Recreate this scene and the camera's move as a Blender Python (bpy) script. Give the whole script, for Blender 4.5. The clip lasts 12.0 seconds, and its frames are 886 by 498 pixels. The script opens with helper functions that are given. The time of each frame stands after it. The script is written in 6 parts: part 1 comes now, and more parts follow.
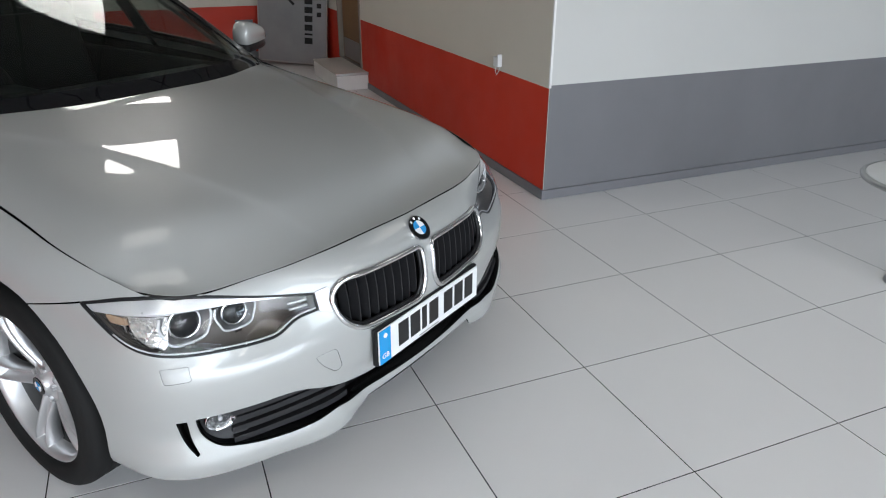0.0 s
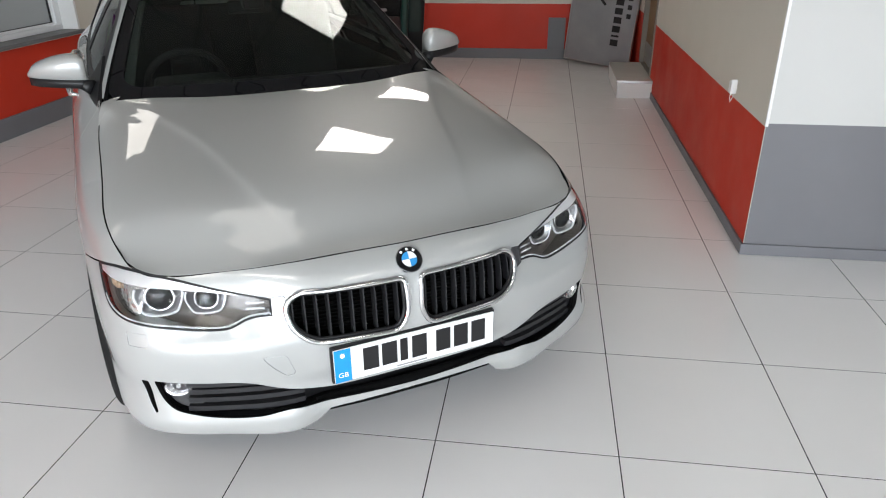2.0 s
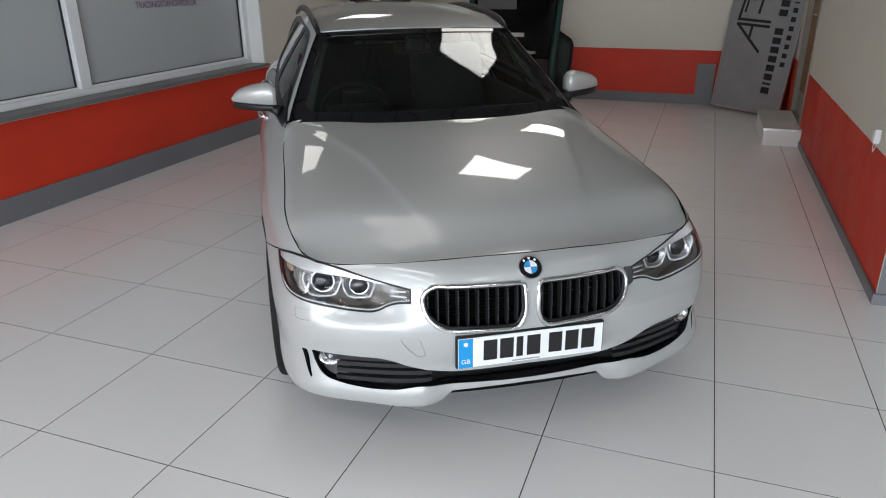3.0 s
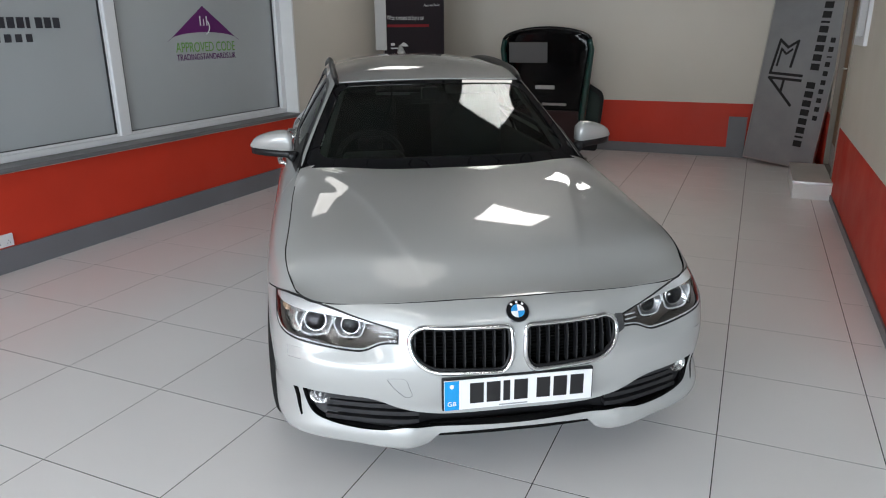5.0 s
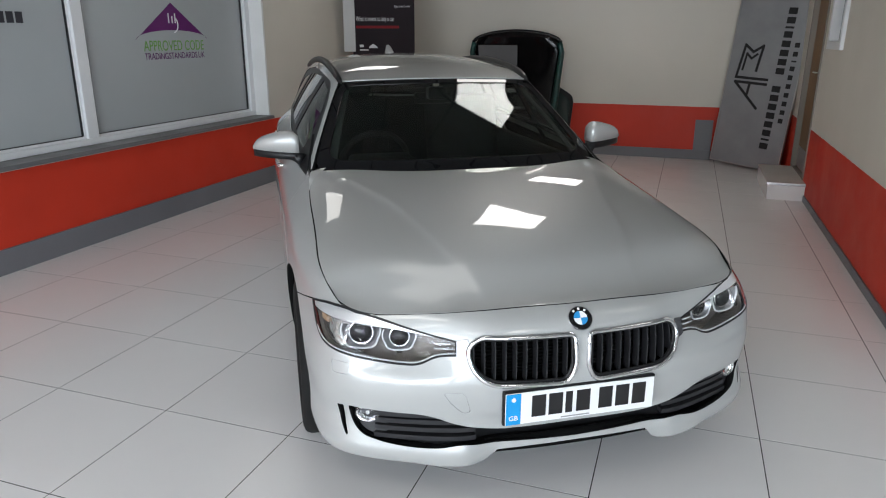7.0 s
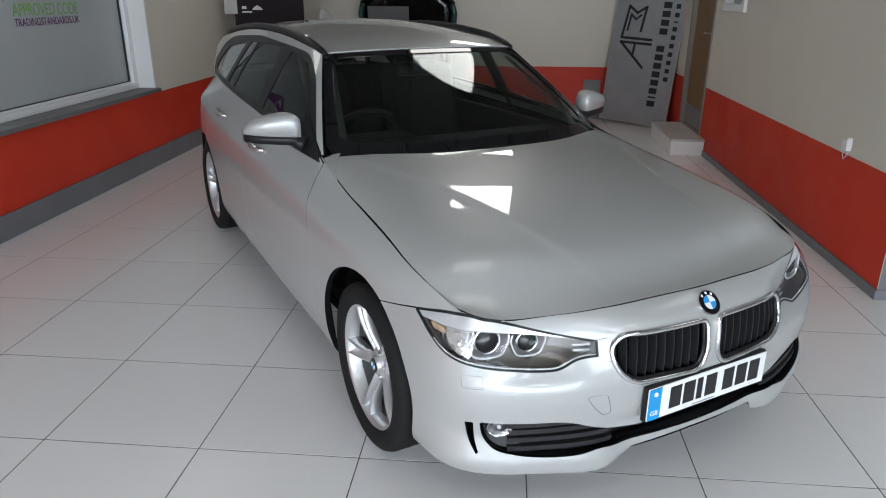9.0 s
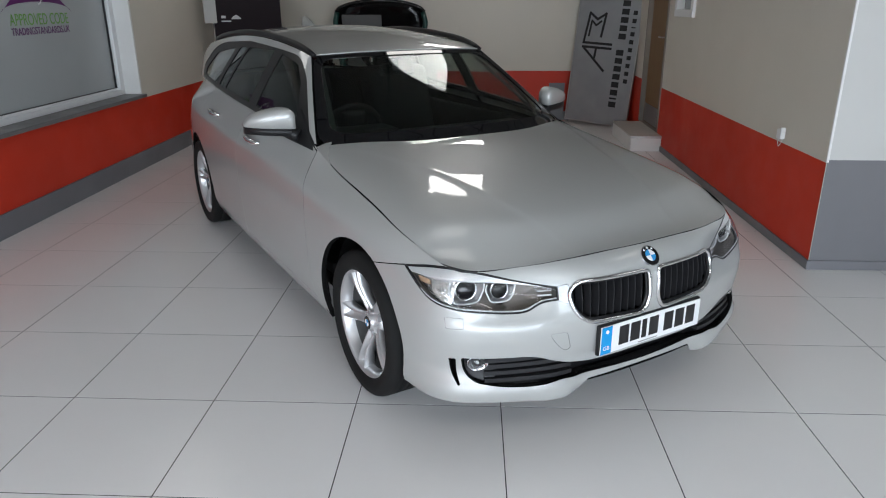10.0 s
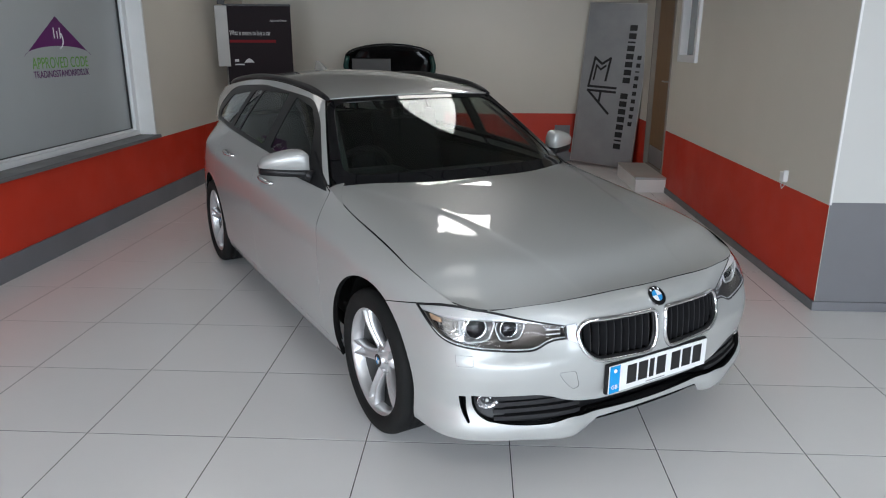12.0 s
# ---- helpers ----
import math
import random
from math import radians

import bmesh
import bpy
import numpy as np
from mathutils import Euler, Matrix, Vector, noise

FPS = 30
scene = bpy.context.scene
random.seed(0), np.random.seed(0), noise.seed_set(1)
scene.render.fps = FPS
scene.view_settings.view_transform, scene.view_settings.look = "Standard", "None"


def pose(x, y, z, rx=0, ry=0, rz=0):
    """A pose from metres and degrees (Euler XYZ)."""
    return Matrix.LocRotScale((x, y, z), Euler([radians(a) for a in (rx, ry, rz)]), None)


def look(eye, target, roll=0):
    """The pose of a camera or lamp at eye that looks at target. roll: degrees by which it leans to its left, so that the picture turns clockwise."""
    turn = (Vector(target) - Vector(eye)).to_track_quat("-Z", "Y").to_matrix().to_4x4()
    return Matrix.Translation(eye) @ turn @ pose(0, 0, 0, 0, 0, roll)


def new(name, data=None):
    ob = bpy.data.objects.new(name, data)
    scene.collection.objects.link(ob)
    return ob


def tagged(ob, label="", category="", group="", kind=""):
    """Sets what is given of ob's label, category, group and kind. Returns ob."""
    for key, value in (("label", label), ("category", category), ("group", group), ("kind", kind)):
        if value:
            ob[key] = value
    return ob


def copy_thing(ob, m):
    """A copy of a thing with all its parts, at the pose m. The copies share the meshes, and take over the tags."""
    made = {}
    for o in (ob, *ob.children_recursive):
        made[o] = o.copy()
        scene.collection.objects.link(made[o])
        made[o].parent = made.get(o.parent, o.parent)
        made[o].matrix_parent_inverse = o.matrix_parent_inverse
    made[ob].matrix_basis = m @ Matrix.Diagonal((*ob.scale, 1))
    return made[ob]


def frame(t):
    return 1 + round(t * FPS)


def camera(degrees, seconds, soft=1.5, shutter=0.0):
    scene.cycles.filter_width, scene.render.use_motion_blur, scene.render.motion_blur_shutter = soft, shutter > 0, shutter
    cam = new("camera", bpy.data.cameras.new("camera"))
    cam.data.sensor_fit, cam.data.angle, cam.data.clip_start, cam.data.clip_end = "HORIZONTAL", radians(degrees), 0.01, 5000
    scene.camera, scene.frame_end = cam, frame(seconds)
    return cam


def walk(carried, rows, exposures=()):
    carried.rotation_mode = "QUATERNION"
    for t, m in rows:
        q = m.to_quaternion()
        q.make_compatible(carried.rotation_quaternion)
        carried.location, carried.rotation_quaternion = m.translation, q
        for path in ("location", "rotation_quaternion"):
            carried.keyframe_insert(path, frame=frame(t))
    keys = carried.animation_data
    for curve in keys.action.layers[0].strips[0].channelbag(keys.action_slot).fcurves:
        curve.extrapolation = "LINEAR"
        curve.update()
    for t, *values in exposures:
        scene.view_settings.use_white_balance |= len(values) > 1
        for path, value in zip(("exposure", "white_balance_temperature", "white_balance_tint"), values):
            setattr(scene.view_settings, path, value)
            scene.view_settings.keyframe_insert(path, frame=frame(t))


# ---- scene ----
cam = camera(65.2, 12.0, soft=1.1)
PATH = [
    (0, (-1.928, -3.611, 1.477), (-1.229, -1.93, 0.65), 0.1),
    (0.5, (-1.703, -3.6, 1.506), (-1.216, -1.853, 0.663), -0.1),
    (1, (-1.368, -3.575, 1.483), (-0.988, -1.805, 0.634), -0.3),
    (1.5, (-1.093, -3.577, 1.536), (-0.723, -1.809, 0.678), -0.3),
    (2, (-0.908, -3.608, 1.558), (-1.167, -1.813, 0.714), -0.5),
    (2.5, (-0.868, -3.771, 1.588), (-1.36, -2.002, 0.795), -0.5),
    (3, (-0.803, -3.924, 1.598), (-1.445, -2.181, 0.858), -0.5),
    (5, (-0.621, -3.903, 1.589), (-1.391, -2.159, 0.984), -0.5),
    (5.5, (-0.588, -3.871, 1.584), (-1.364, -2.129, 0.984), -0.5),
    (6, (-0.592, -3.841, 1.573), (-1.375, -2.1, 0.975), -0.4),
    (6.5, (-0.738, -3.838, 1.552), (-1.513, -2.093, 0.956), -0.2),
    (7, (-1.013, -3.913, 1.55), (-1.634, -2.107, 0.958), 0.1),
    (7.2, (-1.124, -3.912, 1.534), (-1.721, -2.104, 0.921), 0.0),
    (8.8, (-1.829, -3.816, 1.561), (-2.109, -1.964, 0.861), 0.2),
    (9, (-1.925, -3.857, 1.584), (-2.083, -1.989, 0.889), 0.3),
    (9.5, (-2.0, -4.025, 1.617), (-2.07, -2.144, 0.94), 0.1),
    (10, (-1.932, -4.282, 1.574), (-2.012, -2.4, 0.902), -0.1),
    (10.5, (-1.928, -4.376, 1.591), (-2.002, -2.494, 0.919), -0.1),
    (11, (-1.928, -4.387, 1.607), (-2.009, -2.484, 0.998), -0.0),
    (11.5, (-1.95, -4.351, 1.579), (-2.039, -2.439, 0.998), 0.0),
    (12, (-1.951, -4.34, 1.594), (-2.047, -2.424, 1.029), 0.1),
]
EXPOSURE = [(0, 0.45, 6600, 10), (0.5, 0.66, 6760, 10), (1, 0.79, 6880, 10), (1.5, 0.77, 6940, 11), (2, 0.87, 6830, 11), (2.5, 0.71, 6740, 11), (3, 0.47, 6680, 11), (5, 0.57, 6600, 10), (7, 0.57, 6600, 10), (9, 0.51, 6500, 10), (9.5, 0.39, 6500, 10), (10, 0.4, 6500, 10), (11.5, 0.4, 6500, 10), (12, 0.47, 6500, 10)]
walk(cam, [(t, look(eye, target, roll)) for t, eye, target, roll in PATH], EXPOSURE)

# ---- world, light, exposure ----
world = bpy.data.worlds.new("world")
scene.world = world
world.use_nodes = True
sky = world.node_tree.nodes.new("ShaderNodeTexSky")
sky.sky_type, sky.sun_disc = "NISHITA", False
sky.sun_elevation, sky.sun_rotation = radians(35), radians(200)
bg = world.node_tree.nodes["Background"]
bg.inputs["Strength"].default_value = 0.12
world.node_tree.links.new(sky.outputs[0], bg.inputs["Color"])

scene.view_settings.exposure = 0.0


def area_lamp(name, m, sx, sy, watts, color):
    data = bpy.data.lights.new(name, "AREA")
    data.shape, data.size, data.size_y, data.energy, data.color = "RECTANGLE", sx, sy, watts, color
    ob = new(name, data)
    ob.matrix_world = m
    return ob


RIGHT_X, LEFT_X, BACK_Y, GREY_Y, FRONT_Y, EAST_X = 0.165, -5.23, 5.63, -0.16, -8.4, 6.4
CEIL = 2.52
# daylight through the glazed shop front
area_lamp("daylight_front", look((-1.0, FRONT_Y - 0.1, 1.35), (-1.0, 0, 1.2)), 8.2, 2.3, 355, (0.76, 0.87, 1.0))


# ---- materials ----
def mat(name, base, rough=0.5, metal=0.0, **more):
    m = bpy.data.materials.new(name)
    m.use_nodes = True
    n = m.node_tree.nodes["Principled BSDF"]
    n.inputs["Base Color"].default_value = (*base, 1)
    n.inputs["Roughness"].default_value = rough
    n.inputs["Metallic"].default_value = metal
    for key, value in more.items():
        n.inputs[key.replace("_", " ")].default_value = value
    return m


def nodes_of(m):
    t = m.node_tree
    return t, t.nodes, t.links, t.nodes["Principled BSDF"]


def noise_node(m, scale, detail=4, coords="Object", rough=0.55):
    t, nodes, links, _ = nodes_of(m)
    tc = nodes.new("ShaderNodeTexCoord")
    n = nodes.new("ShaderNodeTexNoise")
    n.inputs["Scale"].default_value, n.inputs["Detail"].default_value, n.inputs["Roughness"].default_value = scale, detail, rough
    links.new(tc.outputs[coords], n.inputs["Vector"])
    return n


def vary_color(m, a, b, scale, detail=5, lo=0.3, hi=0.7):
    """Base colour between a and b by noise."""
    t, nodes, links, p = nodes_of(m)
    n = noise_node(m, scale, detail)
    r = nodes.new("ShaderNodeMapRange")
    r.inputs[1].default_value, r.inputs[2].default_value = lo, hi
    mix = nodes.new("ShaderNodeMix")
    mix.data_type = "RGBA"
    mix.inputs[6].default_value, mix.inputs[7].default_value = (*a, 1), (*b, 1)
    links.new(n.outputs["Fac"], r.inputs[0])
    links.new(r.outputs[0], mix.inputs[0])
    links.new(mix.outputs[2], p.inputs["Base Color"])
    return mix


def vary_rough(m, lo, hi, scale, detail=4):
    t, nodes, links, p = nodes_of(m)
    n = noise_node(m, scale, detail)
    r = nodes.new("ShaderNodeMapRange")
    r.inputs[1].default_value, r.inputs[2].default_value = 0.3, 0.7
    r.inputs[3].default_value, r.inputs[4].default_value = lo, hi
    links.new(n.outputs["Fac"], r.inputs[0])
    links.new(r.outputs[0], p.inputs["Roughness"])


def bump(m, scale, strength, distance=0.002, detail=6):
    t, nodes, links, p = nodes_of(m)
    n = noise_node(m, scale, detail)
    b = nodes.new("ShaderNodeBump")
    b.inputs["Strength"].default_value, b.inputs["Distance"].default_value = strength, distance
    links.new(n.outputs["Fac"], b.inputs["Height"])
    links.new(b.outputs["Normal"], p.inputs["Normal"])


def paint(name, color, rough=0.55, spread=0.06):
    m = mat(name, color, rough)
    vary_color(m, [c * (1 - spread) for c in color], [min(1, c * (1 + spread)) for c in color], 1.7)
    bump(m, 180, 0.08, 0.001)
    vary_rough(m, rough - 0.08, rough + 0.1, 3)
    return m


def band_paint(name, low, high, level, rough=0.55):
    """Wall paint in two colours that meet at a height in metres."""
    m = paint(name, low, rough)
    t, nodes, links, p = nodes_of(m)
    geo = nodes.new("ShaderNodeNewGeometry")
    sep = nodes.new("ShaderNodeSeparateXYZ")
    step = nodes.new("ShaderNodeMath")
    step.operation = "GREATER_THAN"
    step.inputs[1].default_value = level
    n = noise_node(m, 1.3)
    hi = nodes.new("ShaderNodeMix")
    hi.data_type = "RGBA"
    hi.inputs[6].default_value = (*[c * 0.95 for c in high], 1)
    hi.inputs[7].default_value = (*[min(1, c * 1.04) for c in high], 1)
    both = nodes.new("ShaderNodeMix")
    both.data_type = "RGBA"
    links.new(geo.outputs["Position"], sep.inputs[0])
    links.new(sep.outputs["Z"], step.inputs[0])
    links.new(n.outputs["Fac"], hi.inputs[0])
    old = p.inputs["Base Color"].links[0].from_socket
    links.new(step.outputs[0], both.inputs[0])
    links.new(old, both.inputs[6])
    links.new(hi.outputs[2], both.inputs[7])
    links.new(both.outputs[2], p.inputs["Base Color"])
    return m


RED, GREY, CREAM, WHITE = (0.6, 0.034, 0.011), (0.165, 0.165, 0.178), (0.68, 0.64, 0.565), (0.57, 0.57, 0.555)
M_RED = band_paint("red_and_cream_paint", RED, CREAM, 0.672)
M_GREYWALL = band_paint("grey_and_white_paint", GREY, WHITE, 0.69)
M_SKIRT = paint("grey_skirting_paint", (0.17, 0.17, 0.185), 0.45)
M_CEIL = paint("ceiling_board", (0.28, 0.28, 0.267), 0.85)
M_GRID = mat("dark_ceiling_grid", (0.03, 0.03, 0.03), 0.6)
M_WHITE = paint("white_gloss_paint", (0.8, 0.8, 0.79), 0.35)
M_UPVC = mat("white_upvc", (0.8, 0.81, 0.82), 0.3)
M_SILL = paint("dark_grey_sill", (0.15, 0.15, 0.155), 0.4)
M_BLACK = mat("black_plastic", (0.012, 0.012, 0.013), 0.45)
bump(M_BLACK, 400, 0.1, 0.0005)
M_TILE = mat("porcelain_tile", (0.62, 0.61, 0.6), 0.28)
M_GROUT = mat("dark_grout", (0.02, 0.02, 0.021), 0.9)


def tile_look(m):
    t, nodes, links, p = nodes_of(m)
    mix = vary_color(m, (0.85, 0.832, 0.822), (0.88, 0.862, 0.852), 1.2)
    info = nodes.new("ShaderNodeObjectInfo")
    hsv = nodes.new("ShaderNodeHueSaturation")
    r = nodes.new("ShaderNodeMapRange")
    r.inputs[3].default_value, r.inputs[4].default_value = 0.985, 1.012
    links.new(info.outputs["Random"], r.inputs[0])
    links.new(r.outputs[0], hsv.inputs["Value"])
    links.new(mix.outputs[2], hsv.inputs["Color"])
    links.new(hsv.outputs[0], p.inputs["Base Color"])
    vary_rough(m, 0.2, 0.27, 3)
    bump(m, 30, 0.02, 0.001)


tile_look(M_TILE)


# ---- mesh tools ----
def mesh_of(name, bm, material=None, smooth=False):
    me = bpy.data.meshes.new(name)
    bm.normal_update()
    bm.to_mesh(me)
    bm.free()
    if material:
        for x in material if isinstance(material, (list, tuple)) else [material]:
            me.materials.append(x)
    if smooth:
        me.polygons.foreach_set("use_smooth", [True] * len(me.polygons))
    return me


def part(name, bm, material, parent=None, label="", smooth=False, m=None):
    ob = new(name, mesh_of(name, bm, material, smooth))
    if parent:
        ob.parent = parent
    if m is not None:
        ob.matrix_basis = m
    if label:
        ob["label"] = label
    return ob


def empty(name, m, label, category, group="", kind=""):
    ob = new(name)
    ob.empty_display_size = 0.1
    ob.matrix_basis = m
    return tagged(ob, label, category, group, kind)


def box(x0, x1, y0, y1, z0, z1, bevel=0.0, bm=None, segments=2):
    bm2 = bmesh.new()
    bmesh.ops.create_cube(bm2, size=1)
    for v in bm2.verts:
        v.co = Vector(((x0 + x1) / 2 + v.co.x * (x1 - x0), (y0 + y1) / 2 + v.co.y * (y1 - y0), (z0 + z1) / 2 + v.co.z * (z1 - z0)))
    if bevel:
        bmesh.ops.bevel(bm2, geom=bm2.edges[:], offset=bevel, segments=segments, affect="EDGES", profile=0.5)
    if bm is None:
        return bm2
    me = bpy.data.meshes.new("tmp")
    bm2.to_mesh(me)
    bm.from_mesh(me)
    bm2.free()
    bpy.data.meshes.remove(me)
    return bm


def tube(points, radius, sides=10, bm=None, closed=False, caps=True):
    """A round bar along points; radius may be a list."""
    bm = bm or bmesh.new()
    pts = [Vector(p) for p in points]
    n = len(pts)
    rad = radius if isinstance(radius, (list, tuple)) else [radius] * n
    rings, up = [], None
    for i, p in enumerate(pts):
        a = pts[(i - 1) % n] if closed or i else p
        b = pts[(i + 1) % n] if closed or i < n - 1 else p
        d = (b - a).normalized()
        if up is None:
            up = d.orthogonal().normalized()
        up = (up - d * up.dot(d)).normalized()
        side = d.cross(up)
        rings.append([bm.verts.new(p + (up * math.cos(2 * math.pi * k / sides) + side * math.sin(2 * math.pi * k / sides)) * rad[i]) for k in range(sides)])
    for i in range(n if closed else n - 1):
        r, s = rings[i], rings[(i + 1) % n]
        for k in range(sides):
            bm.faces.new((r[k], r[(k + 1) % sides], s[(k + 1) % sides], s[k]))
    if caps and not closed:
        bm.faces.new(rings[0][::-1])
        bm.faces.new(rings[-1])
    bmesh.ops.recalc_face_normals(bm, faces=bm.faces[:])
    return bm


def prism(outline, depth, bevel=0.0, bm=None):
    """An outline in x, y pulled up along z by depth."""
    bm = bm or bmesh.new()
    lo = [bm.verts.new((x, y, 0)) for x, y in outline]
    hi = [bm.verts.new((x, y, depth)) for x, y in outline]
    n = len(lo)
    bm.faces.new(lo[::-1])
    top = bm.faces.new(hi)
    for i in range(n):
        bm.faces.new((lo[i], lo[(i + 1) % n], hi[(i + 1) % n], hi[i]))
    bmesh.ops.recalc_face_normals(bm, faces=bm.faces[:])
    if bevel:
        bmesh.ops.bevel(bm, geom=top.edges[:], offset=bevel, segments=2, affect="EDGES")
    return bm


# ---- the room ----
def structure(name, bm, material, label, category, parent=None, smooth=False):
    ob = part(name, bm, material, parent, label, smooth)
    return tagged(ob, label, category, kind="structure")


def wall_faces(bm, test, index):
    for f in bm.faces:
        if test(f.normal):
            f.material_index = index
    return bm


bm = box(RIGHT_X, RIGHT_X + 0.16, GREY_Y, 2.80, 0, CEIL)
box(RIGHT_X, RIGHT_X + 0.16, 2.80, 3.30, 0, 1.49, bm=bm)
box(RIGHT_X, RIGHT_X + 0.16, 2.80, 3.30, 2.35, CEIL, bm=bm)
box(RIGHT_X, RIGHT_X + 0.16, 3.30, 3.66, 0, CEIL, bm=bm)
bm.normal_update()
structure("wall_east", wall_faces(bm, lambda n: n.y < -0.5, 1), [M_RED, M_GREYWALL], "cream wall with a red painted band below", "wall")
structure("wall_east_over_door", box(RIGHT_X, RIGHT_X + 0.16, 3.66, 4.58, 2.16, CEIL), M_RED, "cream wall above the wooden door", "wall")
structure("wall_east_end", box(RIGHT_X, RIGHT_X + 0.16, 4.58, BACK_Y, 0, CEIL), M_RED, "cream wall with a red band beside the door", "wall")
structure("wall_grey", box(RIGHT_X + 0.16, EAST_X, GREY_Y, GREY_Y + 0.16, 0, CEIL), M_GREYWALL, "white wall with a grey painted band below", "wall")
structure("wall_back", box(LEFT_X - 0.3, RIGHT_X + 0.16, BACK_Y, BACK_Y + 0.16, 0, CEIL), M_RED, "cream back wall with a red band below", "wall")
WIN_Y0, WIN_Y1, WIN_Z0, WIN_Z1 = -3.35, 2.61, 0.68, 2.45
structure("wall_west_low", box(LEFT_X - 0.3, LEFT_X, FRONT_Y, BACK_Y, 0, 0.68), M_RED, "red painted wall under the frosted window", "wall")
structure("wall_west_back", box(LEFT_X - 0.3, LEFT_X, WIN_Y1, BACK_Y, 0.68, CEIL), M_RED, "cream wall beside the frosted window", "wall")
structure("wall_west_front", box(LEFT_X - 0.3, LEFT_X, FRONT_Y, WIN_Y0, 0.68, CEIL), M_RED, "cream wall beside the frosted window", "wall")
structure("wall_west_top", box(LEFT_X - 0.3, LEFT_X, WIN_Y0, WIN_Y1, WIN_Z1, CEIL), M_RED, "cream wall above the frosted window", "wall")
# suspended ceiling: square boards in a dark grid, all in one mesh
bm = box(LEFT_X - 0.3, EAST_X + 0.1, FRONT_Y, BACK_Y + 0.16, CEIL + 0.012, CEIL + 0.12)
for f in bm.faces:
    f.material_index = 1
for i in range(-6, 15):
    for j in range(-16, 9):
        x0, x1 = max(-2.3 + 0.6 * i + 0.011, LEFT_X), min(-1.7 + 0.6 * i - 0.011, EAST_X)
        y0, y1 = max(0.6 + 0.6 * j + 0.011, FRONT_Y), min(1.2 + 0.6 * j - 0.011, BACK_Y)
        if x1 - x0 < 0.02 or y1 - y0 < 0.02 or (x0 > RIGHT_X and y0 > GREY_Y):
            continue
        rows = [[bm.verts.new(p) for p in ((x0 + k, y0 + k, z), (x0 + k, y1 - k, z), (x1 - k, y1 - k, z), (x1 - k, y0 + k, z))] for k, z in ((0, CEIL + 0.012), (0, CEIL + 0.004), (0.004, CEIL))]
        for a, b in zip(rows, rows[1:]):
            for k in range(4):
                bm.faces.new((a[k], a[(k + 1) % 4], b[(k + 1) % 4], b[k]))
        bm.faces.new(rows[-1])
structure("ceiling", bm, [M_CEIL, M_GRID], "suspended ceiling of pale square boards in a dark grid", "ceiling")
# shop front: low sill, posts and head, open to the daylight
bm = box(LEFT_X, EAST_X, FRONT_Y - 0.2, FRONT_Y, 0, 0.25)
box(LEFT_X, EAST_X, FRONT_Y - 0.2, FRONT_Y, 2.5, CEIL, bm=bm)
box(3.42, EAST_X, FRONT_Y - 0.2, FRONT_Y, 0.25, 2.5, bm=bm)
for x in (LEFT_X, -2.4, 0.4, 3.3):
    box(x, x + 0.12, FRONT_Y - 0.2, FRONT_Y, 0.25, 2.5, bm=bm)
structure("wall_front", bm, M_GREYWALL, "glazed shop front with grey posts", "wall")
structure("wall_far_east", box(EAST_X, EAST_X + 0.2, FRONT_Y, GREY_Y, 0, CEIL), M_GREYWALL, "plain grey painted end wall", "wall")
ground = structure("ground", box(-60, 60, -60, 60, -0.3, -0.12), mat("asphalt", (0.09, 0.09, 0.09), 0.9), "grey paving outside the shop", "ground")

# skirting boards
bm = box(LEFT_X, LEFT_X + 0.016, FRONT_Y, BACK_Y, 0, 0.172, 0.003)
structure("baseboard_west", bm, M_SKIRT, "tall grey skirting board", "skirting")
structure("baseboard_back", box(LEFT_X + 0.016, RIGHT_X - 0.016, BACK_Y - 0.016, BACK_Y, 0, 0.125, 0.003), M_SKIRT, "grey skirting board", "skirting")
structure("baseboard_east", box(RIGHT_X - 0.014, RIGHT_X, GREY_Y, 3.6, 0, 0.06, 0.003), M_SKIRT, "grey skirting board", "skirting")
structure("baseboard_grey", box(RIGHT_X - 0.014, EAST_X, GREY_Y - 0.014, GREY_Y, 0, 0.06, 0.003), M_SKIRT, "grey skirting board", "skirting")
structure("trim_corner", box(RIGHT_X - 0.002, RIGHT_X + 0.012, GREY_Y - 0.002, GREY_Y + 0.012, 0.674, CEIL, 0.0015), M_WHITE, "white plastic corner bead", "trim")
structure("trim_corner_low", box(RIGHT_X - 0.0015, RIGHT_X + 0.003, GREY_Y - 0.0015, GREY_Y + 0.003, 0.062, 0.673, 0.001), mat("old_cream_bead", (0.42, 0.39, 0.33), 0.5), "thin pale corner bead", "trim")
structure("trim_patch", box(-0.87, -0.655, BACK_Y - 0.012, BACK_Y, 0.125, 0.51, 0.002), M_SKIRT, "grey painted board on the red band", "trim")

# ---- the car: materials ----
M_PAINT = mat("silver_metallic_paint", (0.5, 0.51, 0.505), 0.44, 0.21, Coat_Weight=1.0, Coat_Roughness=0.012, Coat_IOR=1.5)
vary_color(M_PAINT, (0.40, 0.405, 0.395), (0.455, 0.461, 0.451), 1500, 2)
M_CHROME = mat("chrome", (0.8, 0.8, 0.81), 0.08, 1.0)
M_SATIN = mat("satin_silver", (0.74, 0.74, 0.75), 0.34, 0.8)
M_ALLOY = mat("alloy_lacquer", (0.6, 0.6, 0.61), 0.4, 0.7, Coat_Weight=0.7, Coat_Roughness=0.06)
vary_rough(M_ALLOY, 0.36, 0.46, 40)
M_RUBBER = mat("tyre_rubber", (0.010, 0.010, 0.010), 0.8, Specular_IOR_Level=0.25)
bump(M_RUBBER, 120, 0.15, 0.001)
